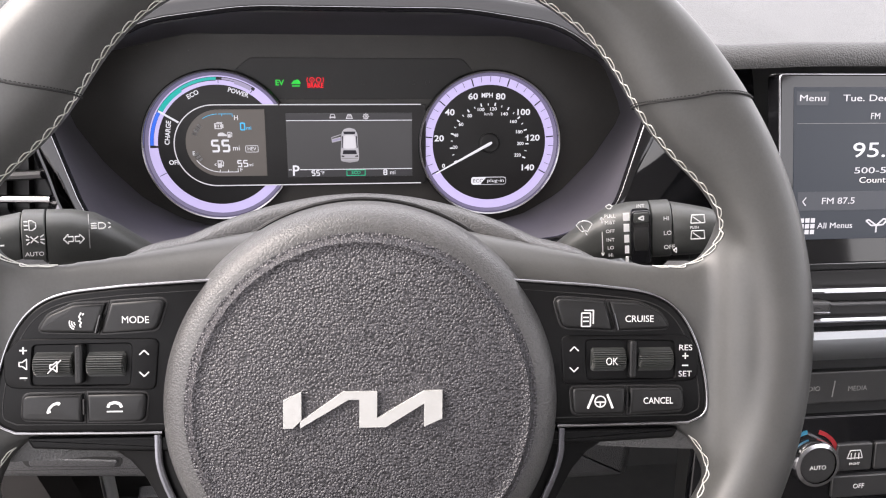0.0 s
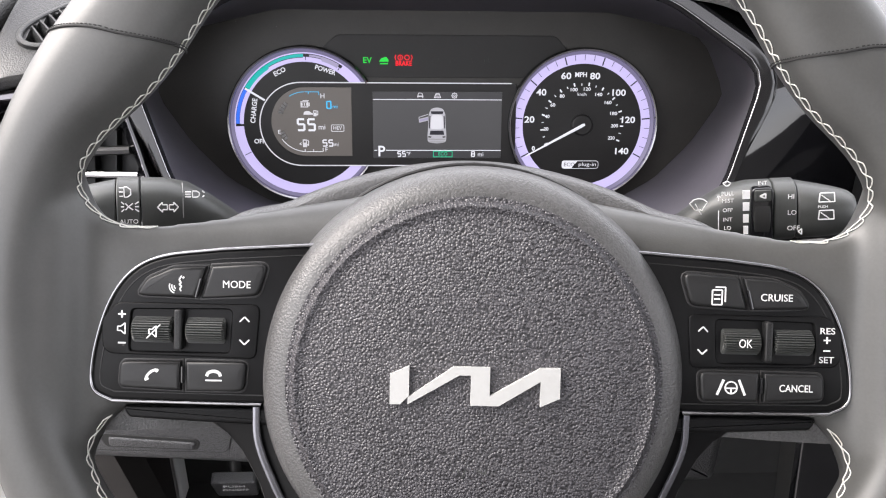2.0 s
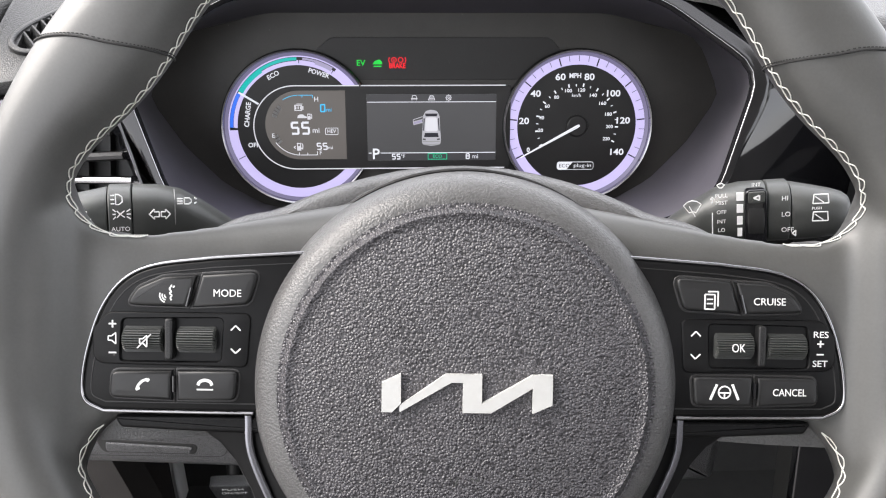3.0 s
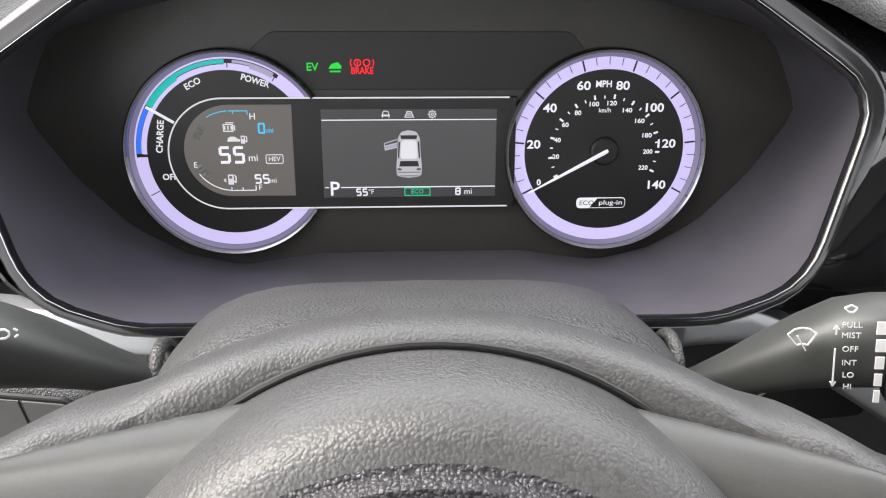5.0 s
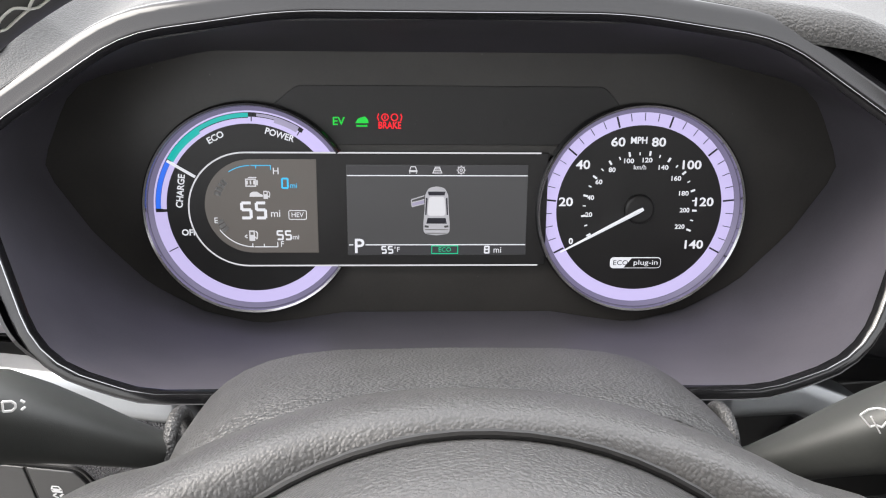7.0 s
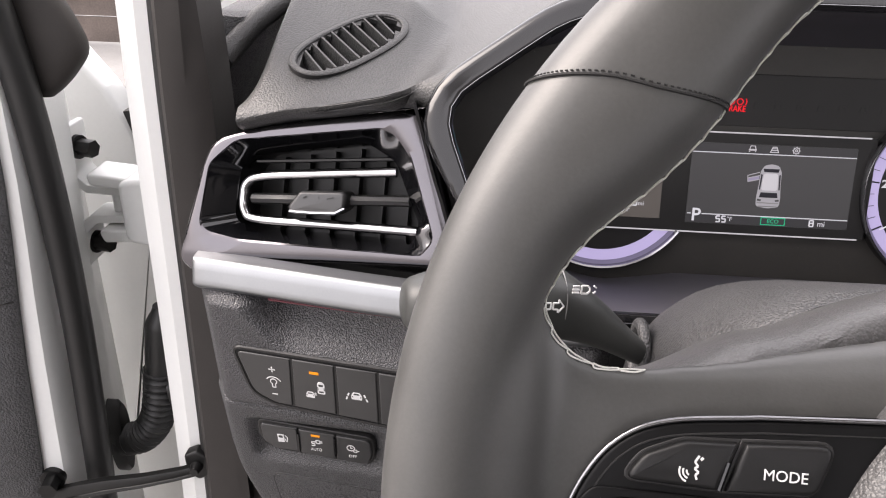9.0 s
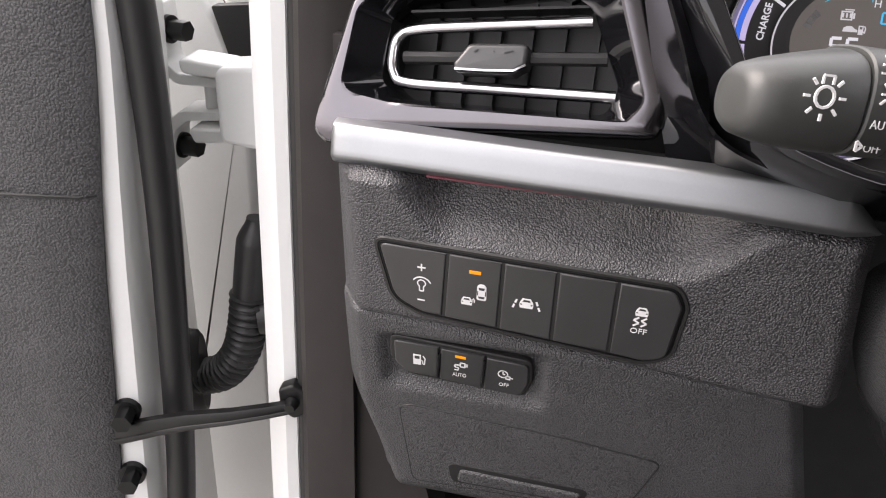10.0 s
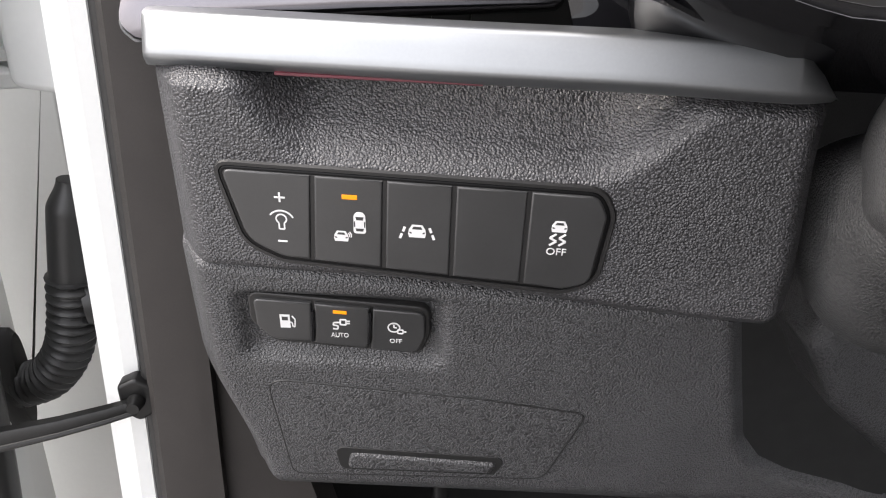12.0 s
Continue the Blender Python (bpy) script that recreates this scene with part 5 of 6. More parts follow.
def lower_point(u, v):
    z = 35 - 19.5 * u - (155 - 10 * u) * v
    left = -116 + 18 * smooth(-20, -111, z)
    right = along(LOW_EDGE, z)[0]
    x = left + (right - left) * u
    d = 14.0 * smooth(left + 14, left - 1, x) ** 1.6 + 8.0 * smooth(right - 10, right + 1, x) ** 2
    d += 2.0 + 7.0 * smooth(30 - 19.5 * u, 37 - 19.5 * u, z)
    # dished seat of the small switches
    mask = smooth(-97, -86, x) * smooth(-4, -13, x) * smooth(-24, -14, z) * smooth(19, 12, z)
    d += 5.0 * mask
    d += 14.0 * smooth(-98, -128, z) ** 1.5
    return (x, d, z)


part("lower_panel", sheet(lower_point, 120, 84, 2.5), dash_low, DASH, "grained lower dash panel", matrix=LOWER)
# grained cover round the foot of the column
foot = rounded([(-27, 726, 12), (-4, 686, 20), (34, 654, 20), (120, 596, 20), (260, 596, 10), (260, 770, 10), (-20, 770, 10)], 10, 6)
part("column_foot_cover", plate(foot, 300, 345, 10), dash_low, DASH, "grained cover round the foot of the column")

# fuse cover
lid_o = rounded([(-85, -33, 8), (10, -40, 60), (60, -47, 5), (45, -95, 10), (-78, -99, 6)], 6, 6)
FUSE = thing("fuse_cover", LOWER, "dark grained plastic fuse cover with a slotted grip", "fuse cover")
part("lid", plate(lid_o, 1.5, 16, 0.8), dash_low, FUSE, "dark grained lid")
part("lid_gap", tube([(x, 2.0, z) for x, z in lid_o], 0.55, 6, True), matte_black, FUSE, "thin dark gap")
slot = rounded([(-55, -78.5, 3), (24, -81.5, 3), (20, -91.5, 3), (-53, -92, 3)], 3, 5)
part("grip_slot", plate(inset(slot, -1.5), 1.1, 4, 0.3), matte_black, FUSE, "dark grip slot")
part("grip_lip", plate(rounded([(-49, -80.5, 3), (22, -83.5, 3), (18.5, -91, 3), (-51, -91.4, 3)], 3, 5), -0.4, 3, 1.5), dash_low, FUSE, "worn grip lip")
write("lid_lettering", "FUSE", -17, -74.5, 3.2, dash_low, FUSE, 1.4, "embossed lettering", width=21)

# ---- switch banks ----


def bank_key(bank, o, front, label):
    k = part("key", plate(rounded(o, 1.2, 4), front, 5, 0.7), key_black, bank, label)
    return k


def big_bank():
    bk = thing("switch_bank", KNEE, "bank of five black push switches with white marks", "switch bank")
    o = rounded([(-94, 6.5, 4), (46, 4.5, 8), (50.5, -5, 10), (48, -34, 10), (36, -39.5, 10), (-72, -33, 16), (-86, -26, 14)], 5, 5)
    part("bezel", plate(o, -0.9, 6, 0.8), pad_black, bk, "satin black bezel")
    part("key_bed", plate(inset(o, 1.5), -1.05, 2, 0.05), gauge_black, bk, "dark gaps between the keys")
    part("bezel_line", tube([(x, 0.2, z) for x, z in inset(o, -0.8)], 1.3, 6, True), gauge_black, bk, "dark gap round the bank")
    keys = [[(-92, 5.2, 3), (-59.2, 4.6, 0.3), (-61.0, -31.6, 0.3), (-71, -31.2, 14), (-84.5, -24.5, 12)], [(-57.6, 4.6, 0.3), (-32.8, 4.2, 0.3), (-33.6, -33.4, 0.3), (-59.4, -31.8, 0.3)], [(-31.2, 4.2, 0.3), (-7.6, 3.8, 0.3), (-7.6, -35.0, 0.3), (-32, -33.6, 0.3)],
            [(-6.0, 3.8, 0.3), (19.4, 3.4, 0.3), (19.6, -36.2, 0.3), (-6, -35.2, 0.3)], [(21.0, 3.4, 0.3), (45, 3.0, 6), (48.8, -5, 5), (46, -34.5, 6), (36, -38, 4), (21.2, -36.4, 0.3)]]
    labels = ("instrument dimmer key", "blind spot key with orange lamp", "lane assist key", "blank key", "stability control key")
    for o, lb in zip(keys, labels):
        bank_key(bk, o, -1.8, "black " + lb)
    F = -2.0
    ic = lambda lines, w=0.75: part("mark", strokes(lines, w, F), print_white, bk, "white printed mark", smooth=False)
    ic([[(-73, -5), (-69, -5)], [(-71, -3), (-71, -7)]], 0.7)
    ic([[(-73, -24), (-69.4, -24)]], 0.7)
    ic([[(-71 + 2.0 * math.cos(a * 0.5236), -14.2 + 2.0 * math.sin(a * 0.5236)) for a in range(-2, 9)], [(-72, -16), (-72, -18.6), (-70, -18.6), (-70, -16)]], 0.55)
    ic([[(-71 + 5.0 * math.cos(radians(a)), -15.6 + 5.0 * math.sin(radians(a))) for a in range(25, 160, 15)]], 0.6)
    part("lamp", plate(rounded([(-47.8, -2.2), (-42.2, -2.2), (-42.2, -4), (-47.8, -4)], 0.3, 2), -2.1, -1.6, 0.1), lit_orange, bk, "small orange lamp")
    def solid(o, mat=print_white, f=F, r=0.5):
        part("mark", plate(rounded(o, r, 3), f, f + 0.3, 0.03), mat, bk, "white printed mark" if mat is print_white else "", smooth=False)

    def front_car(x, z, k):
        """A car seen from the front: body with a dark windscreen and lamps."""
        solid([(x - 2.9 * k, z - 1.0 * k), (x - 2.7 * k, z + 0.5 * k), (x - 1.7 * k, z + 2.3 * k), (x + 1.7 * k, z + 2.3 * k), (x + 2.7 * k, z + 0.5 * k), (x + 2.9 * k, z - 1.0 * k), (x + 2.6 * k, z - 2.4 * k), (x - 2.6 * k, z - 2.4 * k)])
        solid([(x - 1.7 * k, z + 0.7 * k), (x - 1.2 * k, z + 1.7 * k), (x + 1.2 * k, z + 1.7 * k), (x + 1.7 * k, z + 0.7 * k)], key_black, F - 0.1)
        for e in (-1, 1):
            solid([(x + e * 2.3 * k - 0.4, z - 0.3 * k), (x + e * 2.3 * k + 0.4, z - 0.3 * k), (x + e * 2.0 * k + 0.4, z - 0.9 * k), (x + e * 2.0 * k - 0.4, z - 0.9 * k)], key_black, F - 0.1, 0.1)
    front_car(-48.6, -20.0, 0.95)
    solid([(-43.9, -18.4), (-43.7, -10.6), (-42.6, -9.2), (-40.4, -9.2), (-39.3, -10.6), (-39.1, -18.4)], r=1.2)
    for z0, z1, h in ((-11.2, -12.6, 1.5), (-16.2, -17.4, 1.6)):
        solid([(-41.5 - h, z0), (-41.5 + h, z0), (-41.5 + h * 0.8, z1), (-41.5 - h * 0.8, z1)], key_black, F - 0.1, 0.2)
    for e in (-1, 1):
        solid([(-41.5 + e * 1.9 - 0.25, -13.2), (-41.5 + e * 1.9 + 0.25, -13.2), (-41.5 + e * 1.9 + 0.25, -15.6), (-41.5 + e * 1.9 - 0.25, -15.6)], key_black, F - 0.1, 0.05)
    ic([[(-45.4, -18.0), (-44.7, -19.2), (-44.9, -20.4)], ], 0.45)
    ic([[(-45.9, -18.6), (-45.4, -19.4), (-45.6, -20.2)], ], 0.4)
    front_car(-20, -15.8, 1.15)
    for e in (-1, 1):
        ic([[(-20 + e * 6.4, -19.2), (-20 + e * 5.7, -17.2)]], 0.95)
        ic([[(-20 + e * 5.3, -16.2), (-20 + e * 4.6, -14.2)]], 0.95)
    front_car(32.2, -10.0, 1.0)
    for e in (30.2, 33.6):
        ic([[(e + 1.2, -13.2), (e - 1.0, -15.0), (e + 1.4, -16.4), (e - 1.0, -18.2)]], 0.8)
    write("legend", "OFF", 32, -21, 3.0, print_white, bk, F, width=7.4)
    return bk


big_bank()


def small_bank():
    bk = thing("switch_bank", LOWER, "bank of three small black switches in a dished seat", "switch bank")
    o = rounded([(-87.5, 15.6, 4), (-14, 11, 5), (-13.5, -3, 9), (-17, -14, 5), (-79, -10, 8), (-88, 1, 8)], 4, 6)
    part("bezel", plate(inset(o, -0.8), 3.2, 10, 0.8), gauge_black, bk, "black bezel")
    keys = [[(-86, 13.8, 2.5), (-62.2, 12.8, 0.3), (-63.0, -8.6, 0.3), (-79, -8.2, 7), (-85.6, -1, 5)], [(-60.8, 12.6, 0.3), (-38.2, 11.2, 0.3), (-39.4, -11.6, 0.3), (-61.6, -9.2, 0.3)], [(-36.8, 11.0, 0.3), (-15.2, 9.8, 4), (-14.8, -3, 8), (-18, -12.8, 4), (-38, -11.6, 0.3)]]
    labels = ("black fuel flap key", "black charging key with orange lamp", "black charge timer key")
    for o, lb in zip(keys, labels):
        bank_key(bk, o, 1.6, lb)
    for x in (-61.6, -37.8):
        part("divider", tube([(x, 1.2, 9.5), (x - 0.8, 1.2, -7.5)], 0.8, 6), gloss_black, bk)
    F = 1.4
    ic = lambda lines, w=0.75: part("mark", strokes(lines, w, F), print_white, bk, "white printed mark", smooth=False)
    part("mark", plate(rounded([(-75.6, -1.0), (-75.6, 6.2), (-71.4, 6.2), (-71.4, -1.0)], 0.4, 2), F, F + 0.3, 0.03), print_white, bk, "white printed mark", smooth=False)
    part("mark", plate(rounded([(-74.8, 5.2), (-72.2, 5.2), (-72.2, 3.2), (-74.8, 3.2)], 0.2, 2), F - 0.1, F + 0.2, 0.03), key_black, bk, smooth=False)
    ic([[(-71.4, 2.2), (-70.6, 2.0), (-70.4, -0.2), (-69.6, -0.4), (-69.2, 3.8), (-70.4, 5.6)]], 0.55)
    part("lamp", plate(rounded([(-53.2, 9.8), (-47.6, 9.5), (-47.6, 7.9), (-53.2, 8.2)], 0.3, 2), 1.3, 1.8, 0.1), lit_orange, bk, "small orange lamp")
    ic([[(-53.6, -0.4), (-51.6, -0.6), (-51.4, 1.2), (-53.4, 1.6), (-53.2, 3), (-50.6, 3.2)], [(-50.4, 4.8), (-48, 4.8), (-48, 2), (-50.4, 2), (-50.4, 4.8)], [(-48, 4), (-46.4, 4)], [(-48, 2.8), (-46.4, 2.8)]], 0.7)
    write("legend", "AUTO", -50.8, -4.0, 2.5, print_white, bk, F, width=7.4)
    ic([[(-28 + 2.5 * math.cos(a * 0.5236), 1.6 + 2.5 * math.sin(a * 0.5236)) for a in range(13)], [(-28, 3.2), (-28, 1.6), (-26.8, 1.6)], [(-26.4, 0.4), (-24.2, 0.4), (-24.2, -1.6), (-26.4, -1.6), (-26.4, 0.4)], [(-24.2, -0.6), (-22.8, -0.6)]], 0.6)
    write("legend", "OFF", -27.2, -6.0, 2.3, print_white, bk, F, width=5.2)
    return bk


small_bank()

# ---- side vent ----
VENT = frame_at(-265, 270, 930, 20, -9)


def build_vent():
    v = thing("side_air_vent", VENT, "gloss black side air vent with two chrome slats", "air vent")
    outer = rounded([(-63, 30, 16), (-30, 41, 40), (61, 59, 2), (84, -10, 14), (80, -27, 6), (10, -33, 60), (-58, -41, 8), (-71, -48, 5), (-80, -42, 8)], 8, 6)
    inner = rounded([(-62, 16, 10), (-46, 31, 14), (43, 45.5, 16), (55, 31, 14), (72, -12, 8), (65, -21, 4), (-42, -25, 14), (-66, -22, 8)], 8, 6)
    hole = rounded([(-50, 14, 8), (-42, 24, 8), (26, 36.5, 14), (43, 28, 14), (60, -6, 8), (56, -18.5, 6), (-40, -22, 10), (-52, -15, 8)], 8, 6)
    n = 240
    po, pi, ph = polar(outer, -5, 0, n), polar(inner, -5, 0, n), polar(hole, -5, 0, n)
    lerp2 = lambda p, q, u: (p[0] + (q[0] - p[0]) * u, p[1] + (q[1] - p[1]) * u)
    rings = [[(x, 9, z) for x, z in po], [(x, 5, z) for x, z in po], [(x, 1.6, z) for x, z in [lerp2(p, q, 0.06) for p, q in zip(po, pi)]], [(x, 0.0, z) for x, z in [lerp2(p, q, 0.22) for p, q in zip(po, pi)]],
             [(x, -0.8, z) for x, z in [lerp2(p, q, 0.5) for p, q in zip(po, pi)]], [(x, -0.8, z) for x, z in [lerp2(p, q, 0.92) for p, q in zip(po, pi)]], [(x, 0.2, z) for x, z in pi]]
    part("outer_frame", loft(rings, False, False), vent_face, v, "smoked metallic outer frame")
    rings = [[(x, 0.2, z) for x, z in pi], [(x, 8, z) for x, z in [lerp2(p, q, 0.45) for p, q in zip(pi, ph)]], [(x, 15, z) for x, z in ph], [(x, 48, z) for x, z in ph]]
    part("frame", loft(rings, False, False), gloss_black, v, "gloss black sloping lip")
    part("duct", loft([[(x, 47.5, z) for x, z in inset(ph, -0.5)], [(x, 55, z) for x, z in inset(ph, -0.5)]]), gauge_black, v, "dark duct")
    # chrome loop: two slats joined at the closed end
    loop = spline([(44, 16, 22), (0, 16, 16.5), (-36, 16, 11.5), (-45.5, 16, 7), (-47.5, 16, -1), (-46, 16, -10), (-38, 16, -14), (0, 16, -12.5), (59, 16, -10)], 8)
    part("chrome_slat", tube(loop, 2.9, 12, flat=1.1), chrome, v, "chrome slat loop")
    for z0, z1, y in ((19.5, 30, 24),):
        part("slat", loft([[(x, y0, z + dz) for y0, dz in ((y - 6, 0.6), (y + 8, 1.4), (y + 8, -1.0), (y - 6, -0.6))] for x, z in ((-42, z0), (50, z1))]), matte_black, v, "thin black slat")
    part("middle_slat", tube([(-42, 18, -2.2), (53, 18, 6.5)], 3.2, 8, flat=1.6), key_black, v, "black middle slat")
    for k in range(6):
        x = -34 + k * 16
        part("rear_vane", loft([[(x + dx, 40, z) for dx, z in ((-0.5, -20), (0.5, -20), (0.5, 30 + 0.2 * x), (-0.5, 30 + 0.2 * x))], [(x + dx, 47, z) for dx, z in ((-0.5, -28), (0.5, -28), (0.5, 30 + 0.2 * x), (-0.5, 30 + 0.2 * x))]]), gauge_black, v, smooth=False)
    kn = rounded([(-15.5, -3.5, 2.5), (-9, 6, 4), (19, 8.6, 4), (18.5, -1.5, 3), (12, -6, 3), (-14, -7.5, 3)], 3, 5)
    knob = part("thumb_tab", plate(kn, 5.5, 22, 2.2, 0.5), key_black, v, "satin black sliding tab")
    part("tab_trim", tube([(-14, 5.6, -6.0), (0, 5.0, -5.4), (13, 5.4, -4.2), (18, 6.4, -1)], 0.9, 6), chrome, knob, "chrome edge")
    part("tab_marks", strokes([[(-6, 2.2), (-4, 3.6)], [(3, 3.4), (3.4, 3.4)], [(8, 3.2), (12, 4.4)]], 0.6, 4.6), matte_black, knob, smooth=False)
    return v


build_vent()


def build_demister():
    """The side window demister grille, lying in the dash top."""
    m = thing("demister_grille", GRILLE, "dark oval demister grille in the dash top", "air vent")
    # local x along the slot, y across it, z up
    oval = [(41 * math.copysign(abs(math.cos(a)) ** 0.75, math.cos(a)), 17.5 * math.copysign(abs(math.sin(a)) ** 0.9, math.sin(a))) for a in [2 * math.pi * k / 56 for k in range(56)]]
    up = lambda o, z: [(x, y, z) for x, y in o]
    part("rim", loft([up(inset(oval, -1.2), -5), up(inset(oval, -1.2), 0.2), up(inset(oval, -0.4), 0.7), up(inset(oval, 1.6), 0.7), up(inset(oval, 2.4), 0.0), up(inset(oval, 3.4), -14)], False, False), dash_top, m, "grey oval rim")
    part("rim_gap", loft([up(inset(oval, -1.9), -4), up(inset(oval, -1.9), 0.1), up(inset(oval, -1.0), 0.1), up(inset(oval, -1.0), -4)], False, False), matte_black, m, "thin dark gap")
    part("well", loft([up(inset(oval, 2.8), -16), up(inset(oval, 2.8), -13)]), gauge_black, m, "dark well")
    for k in range(8):
        x = -29 + k * 8.2
        hy = 15.0 * math.sqrt(max(0.05, 1 - (x / 40) ** 2))
        lean = 3.0
        part("slat", loft([[(x - 2.4 + q, q / lean * hy, -8), (x - 0.6 + q, q / lean * hy, 0.2), (x + 0.5 + q, q / lean * hy, 0.3), (x - 1.4 + q, q / lean * hy, -8)] for q in (-lean, lean)]), dash_top, m, "grey slat", smooth=False)
    return m


build_demister()

# ---- centre of the dashboard ----
CENTRE = frame_at(280, 237, 1013, 18)


def build_display():
    d = thing("centre_display", CENTRE, "gloss black centre touch screen showing a radio menu", "touch screen")
    body = rounded([(0, 0, 4), (250, 0, 4), (250, -130, 4), (9, -130, 4)], 4, 5)
    part("body", plate(body, 0, 14, 1.5), gloss_black, d, "gloss black screen surround")
    part("edge", tube([(x, 0.3, z) for x, z in inset(body, 0.6)], 0.6, 6, True), dark_chrome, d, "thin grey edge")
    part("screen", plate(rounded([(11, -9), (240, -9), (240, -112), (18, -112)], 1, 3), -0.4, 1, 0.2), display_blue, d, "dark blue-grey lit screen")
    part("title_bar", plate(rounded([(13, -12), (36, -12), (36, -21), (13.6, -21)], 0.5, 2), -0.6, 0, 0.1), display_bar, d)
    part("preset_bar", plate(rounded([(19, -79), (238, -79), (238, -92), (20, -92)], 0.5, 2), -0.6, 0, 0.1), display_bar, d)
    part("rule", strokes([[(15, -33), (236, -33)]], 0.4, -0.7), print_grey, d, smooth=False)
    W_ = lambda t, x, z, c, w=0.0, m=lit_soft: write("screen_text", t, x, z, c, m, d, -0.75, width=w)
    W_("Menu", 24.5, -16.4, 4.2, 18)
    W_("Tue. Dec", 63, -16.4, 4.4, 33)
    W_("FM", 71, -28.4, 4.2)
    W_("95.5", 74, -51.5, 10, 34, lit_white)
    W_("500-520", 76, -65, 4.2, 34)
    W_("Country", 76, -71.6, 4.0, 26, print_white)
    W_("FM 87.5", 49, -85.6, 4.4, 24)
    W_("All Menus", 48, -102.6, 4.0, 26)
    part("arrow_mark", strokes([[(25.4, -82.8), (23, -85.6), (25.4, -88.4)]], 0.7, -0.75), lit_soft, d, smooth=False)
    grid = bmesh.new()
    for i in range(3):
        for j in range(3):
            bar_2d(grid, 22 + i * 4, -98.6 - j * 4, 25 + i * 4, -98.6 - j * 4, 3.0, -0.75, -0.6)
    part("menu_tiles", grid, lit_soft, d, "small pale tiles", smooth=False)
    part("plant_mark", strokes([[(79, -108), (79, -103)], [(79, -103), (73, -99), (71, -99.6), (75, -103), (79, -103)], [(79, -103), (84, -98.6), (87, -99), (84, -102.6), (79, -103)]], 1.0, -0.75), lit_soft, d, smooth=False)
    return d


build_display()


def build_centre_panel():
    c = thing("centre_console", CENTRE, "black centre panel with air vents, silver bar and climate controls", "centre console")
    part("panel", plate(rounded([(-60, -131), (260, -131), (262, -420), (-44, -420), (-34, -180)], 4, 3), 12, 40, 2), matte_black, c, "black panel")
    part("vent_recess", plate(rounded([(-54, -136, 5), (116, -136, 5), (116, -176, 5), (-36, -176, 5)], 5, 4), 9, 14, 0.6), gauge_black, c, "dark vent recess")
    for z0, x0 in ((-148.5, -42), (-170, -28)):
        part("vent_slat", tube([(x0, 4, z0 - 0), (112, 4, z0 - 1)], 2.2, 8, flat=2.0), chrome, c, "chrome vent slat")
    part("vent_loop", tube(spline([(-42, 4, -148.5), (-47, 4, -151), (-46, 4, -156), (-36, 4, -166), (-28, 4, -170)], 6), 2.2, 8), chrome, c)
    part("vent_slat", tube([(-18, 6, -159), (112, 6, -160)], 1.8, 8, flat=2), key_black, c, "black vent slat")
    part("vent_tab", plate(rounded([(28, -155), (50, -156), (48, -165), (26, -164)], 2, 4), -3, 8, 2), key_black, c, "black sliding tab")
    part("tab_edge", tube([(27, -3, -163.5), (48, -3, -164)], 0.9, 6), chrome, c)
    bar = [[(x, y, z) for y, z in ((14, -178), (0, -178.5), (-4, -183), (-4.5, -192), (-1, -199), (14, -201))] for x in (-34, 262)]
    part("silver_bar", loft(bar), silver, c, "broad satin silver bar")
    part("key_strip", plate(rounded([(-36, -210), (262, -210), (262, -234), (-38, -234)], 2, 3), 5, 14, 1), key_black, c, "black key strip")
    part("key_divider", strokes([[(62, -217), (60.5, -229)], [(25, -217), (24, -229)]], 0.8, 4.4), print_grey, c, smooth=False)
    write("legend", "RADIO", 43, -222.5, 3.6, print_grey, c, 4.6)
    write("legend", "MEDIA", 80, -223.5, 3.6, print_grey, c, 4.6)
    part("climate_face", plate(rounded([(-40, -244), (262, -244), (262, -322), (-44, -322)], 6, 4), 6, 14, 1.5), gloss_black, c, "gloss black climate panel")
    kn = [(17.5, 7), (17.5, -2), (16.6, -4.5), (14, -5.2), (13.2, -4.2), (12.6, -3.6), (0.01, -3.8)]
    rings = [[(48 + r * math.cos(2 * math.pi * k / 48), y, -277 + r * math.sin(2 * math.pi * k / 48)) for k in range(48)] for r, y in kn[:4]]
    part("dial_ring", loft(rings, False, False), chrome, c, "chrome dial ring")
    part("dial_cap", plate(disc(48, -277, 14, 40), -4.4, 4, 1), key_black, c, "black dial cap")
    write("legend", "AUTO", 48, -279, 3.2, print_white, c, -4.7)
    part("warm_arc", sector(48, -277, 20, 23, 0, 75, 5.4, 6), arc_red, c, smooth=False)
    part("cool_arc", sector(48, -277, 20, 23, 100, 150, 5.4, 6), arc_blue, c, smooth=False)
    for x0, x1, z0, z1 in ((68, 96, -266, -287), (98, 126, -266, -287), (66, 112, -291, -308)):
        part("climate_key", plate(rounded([(x0, z0), (x1, z0), (x1, z1), (x0, z1)], 2, 3), 3.5, 8, 1), key_black, c, "black climate key")
    write("legend", "OFF", 87, -299.5, 3.6, print_white, c, 3.2)
    write("legend", "FRONT", 82, -281.5, 1.8, print_white, c, 3.2)
    part("demist_mark", strokes([[(76, -277), (78, -271), (86, -271), (88, -277), (76, -277)], [(79, -278), (79, -273)], [(82, -278), (82, -273)], [(85, -278), (85, -273)]], 0.6, 3.2), print_white, c, smooth=False)
    return c


build_centre_panel()


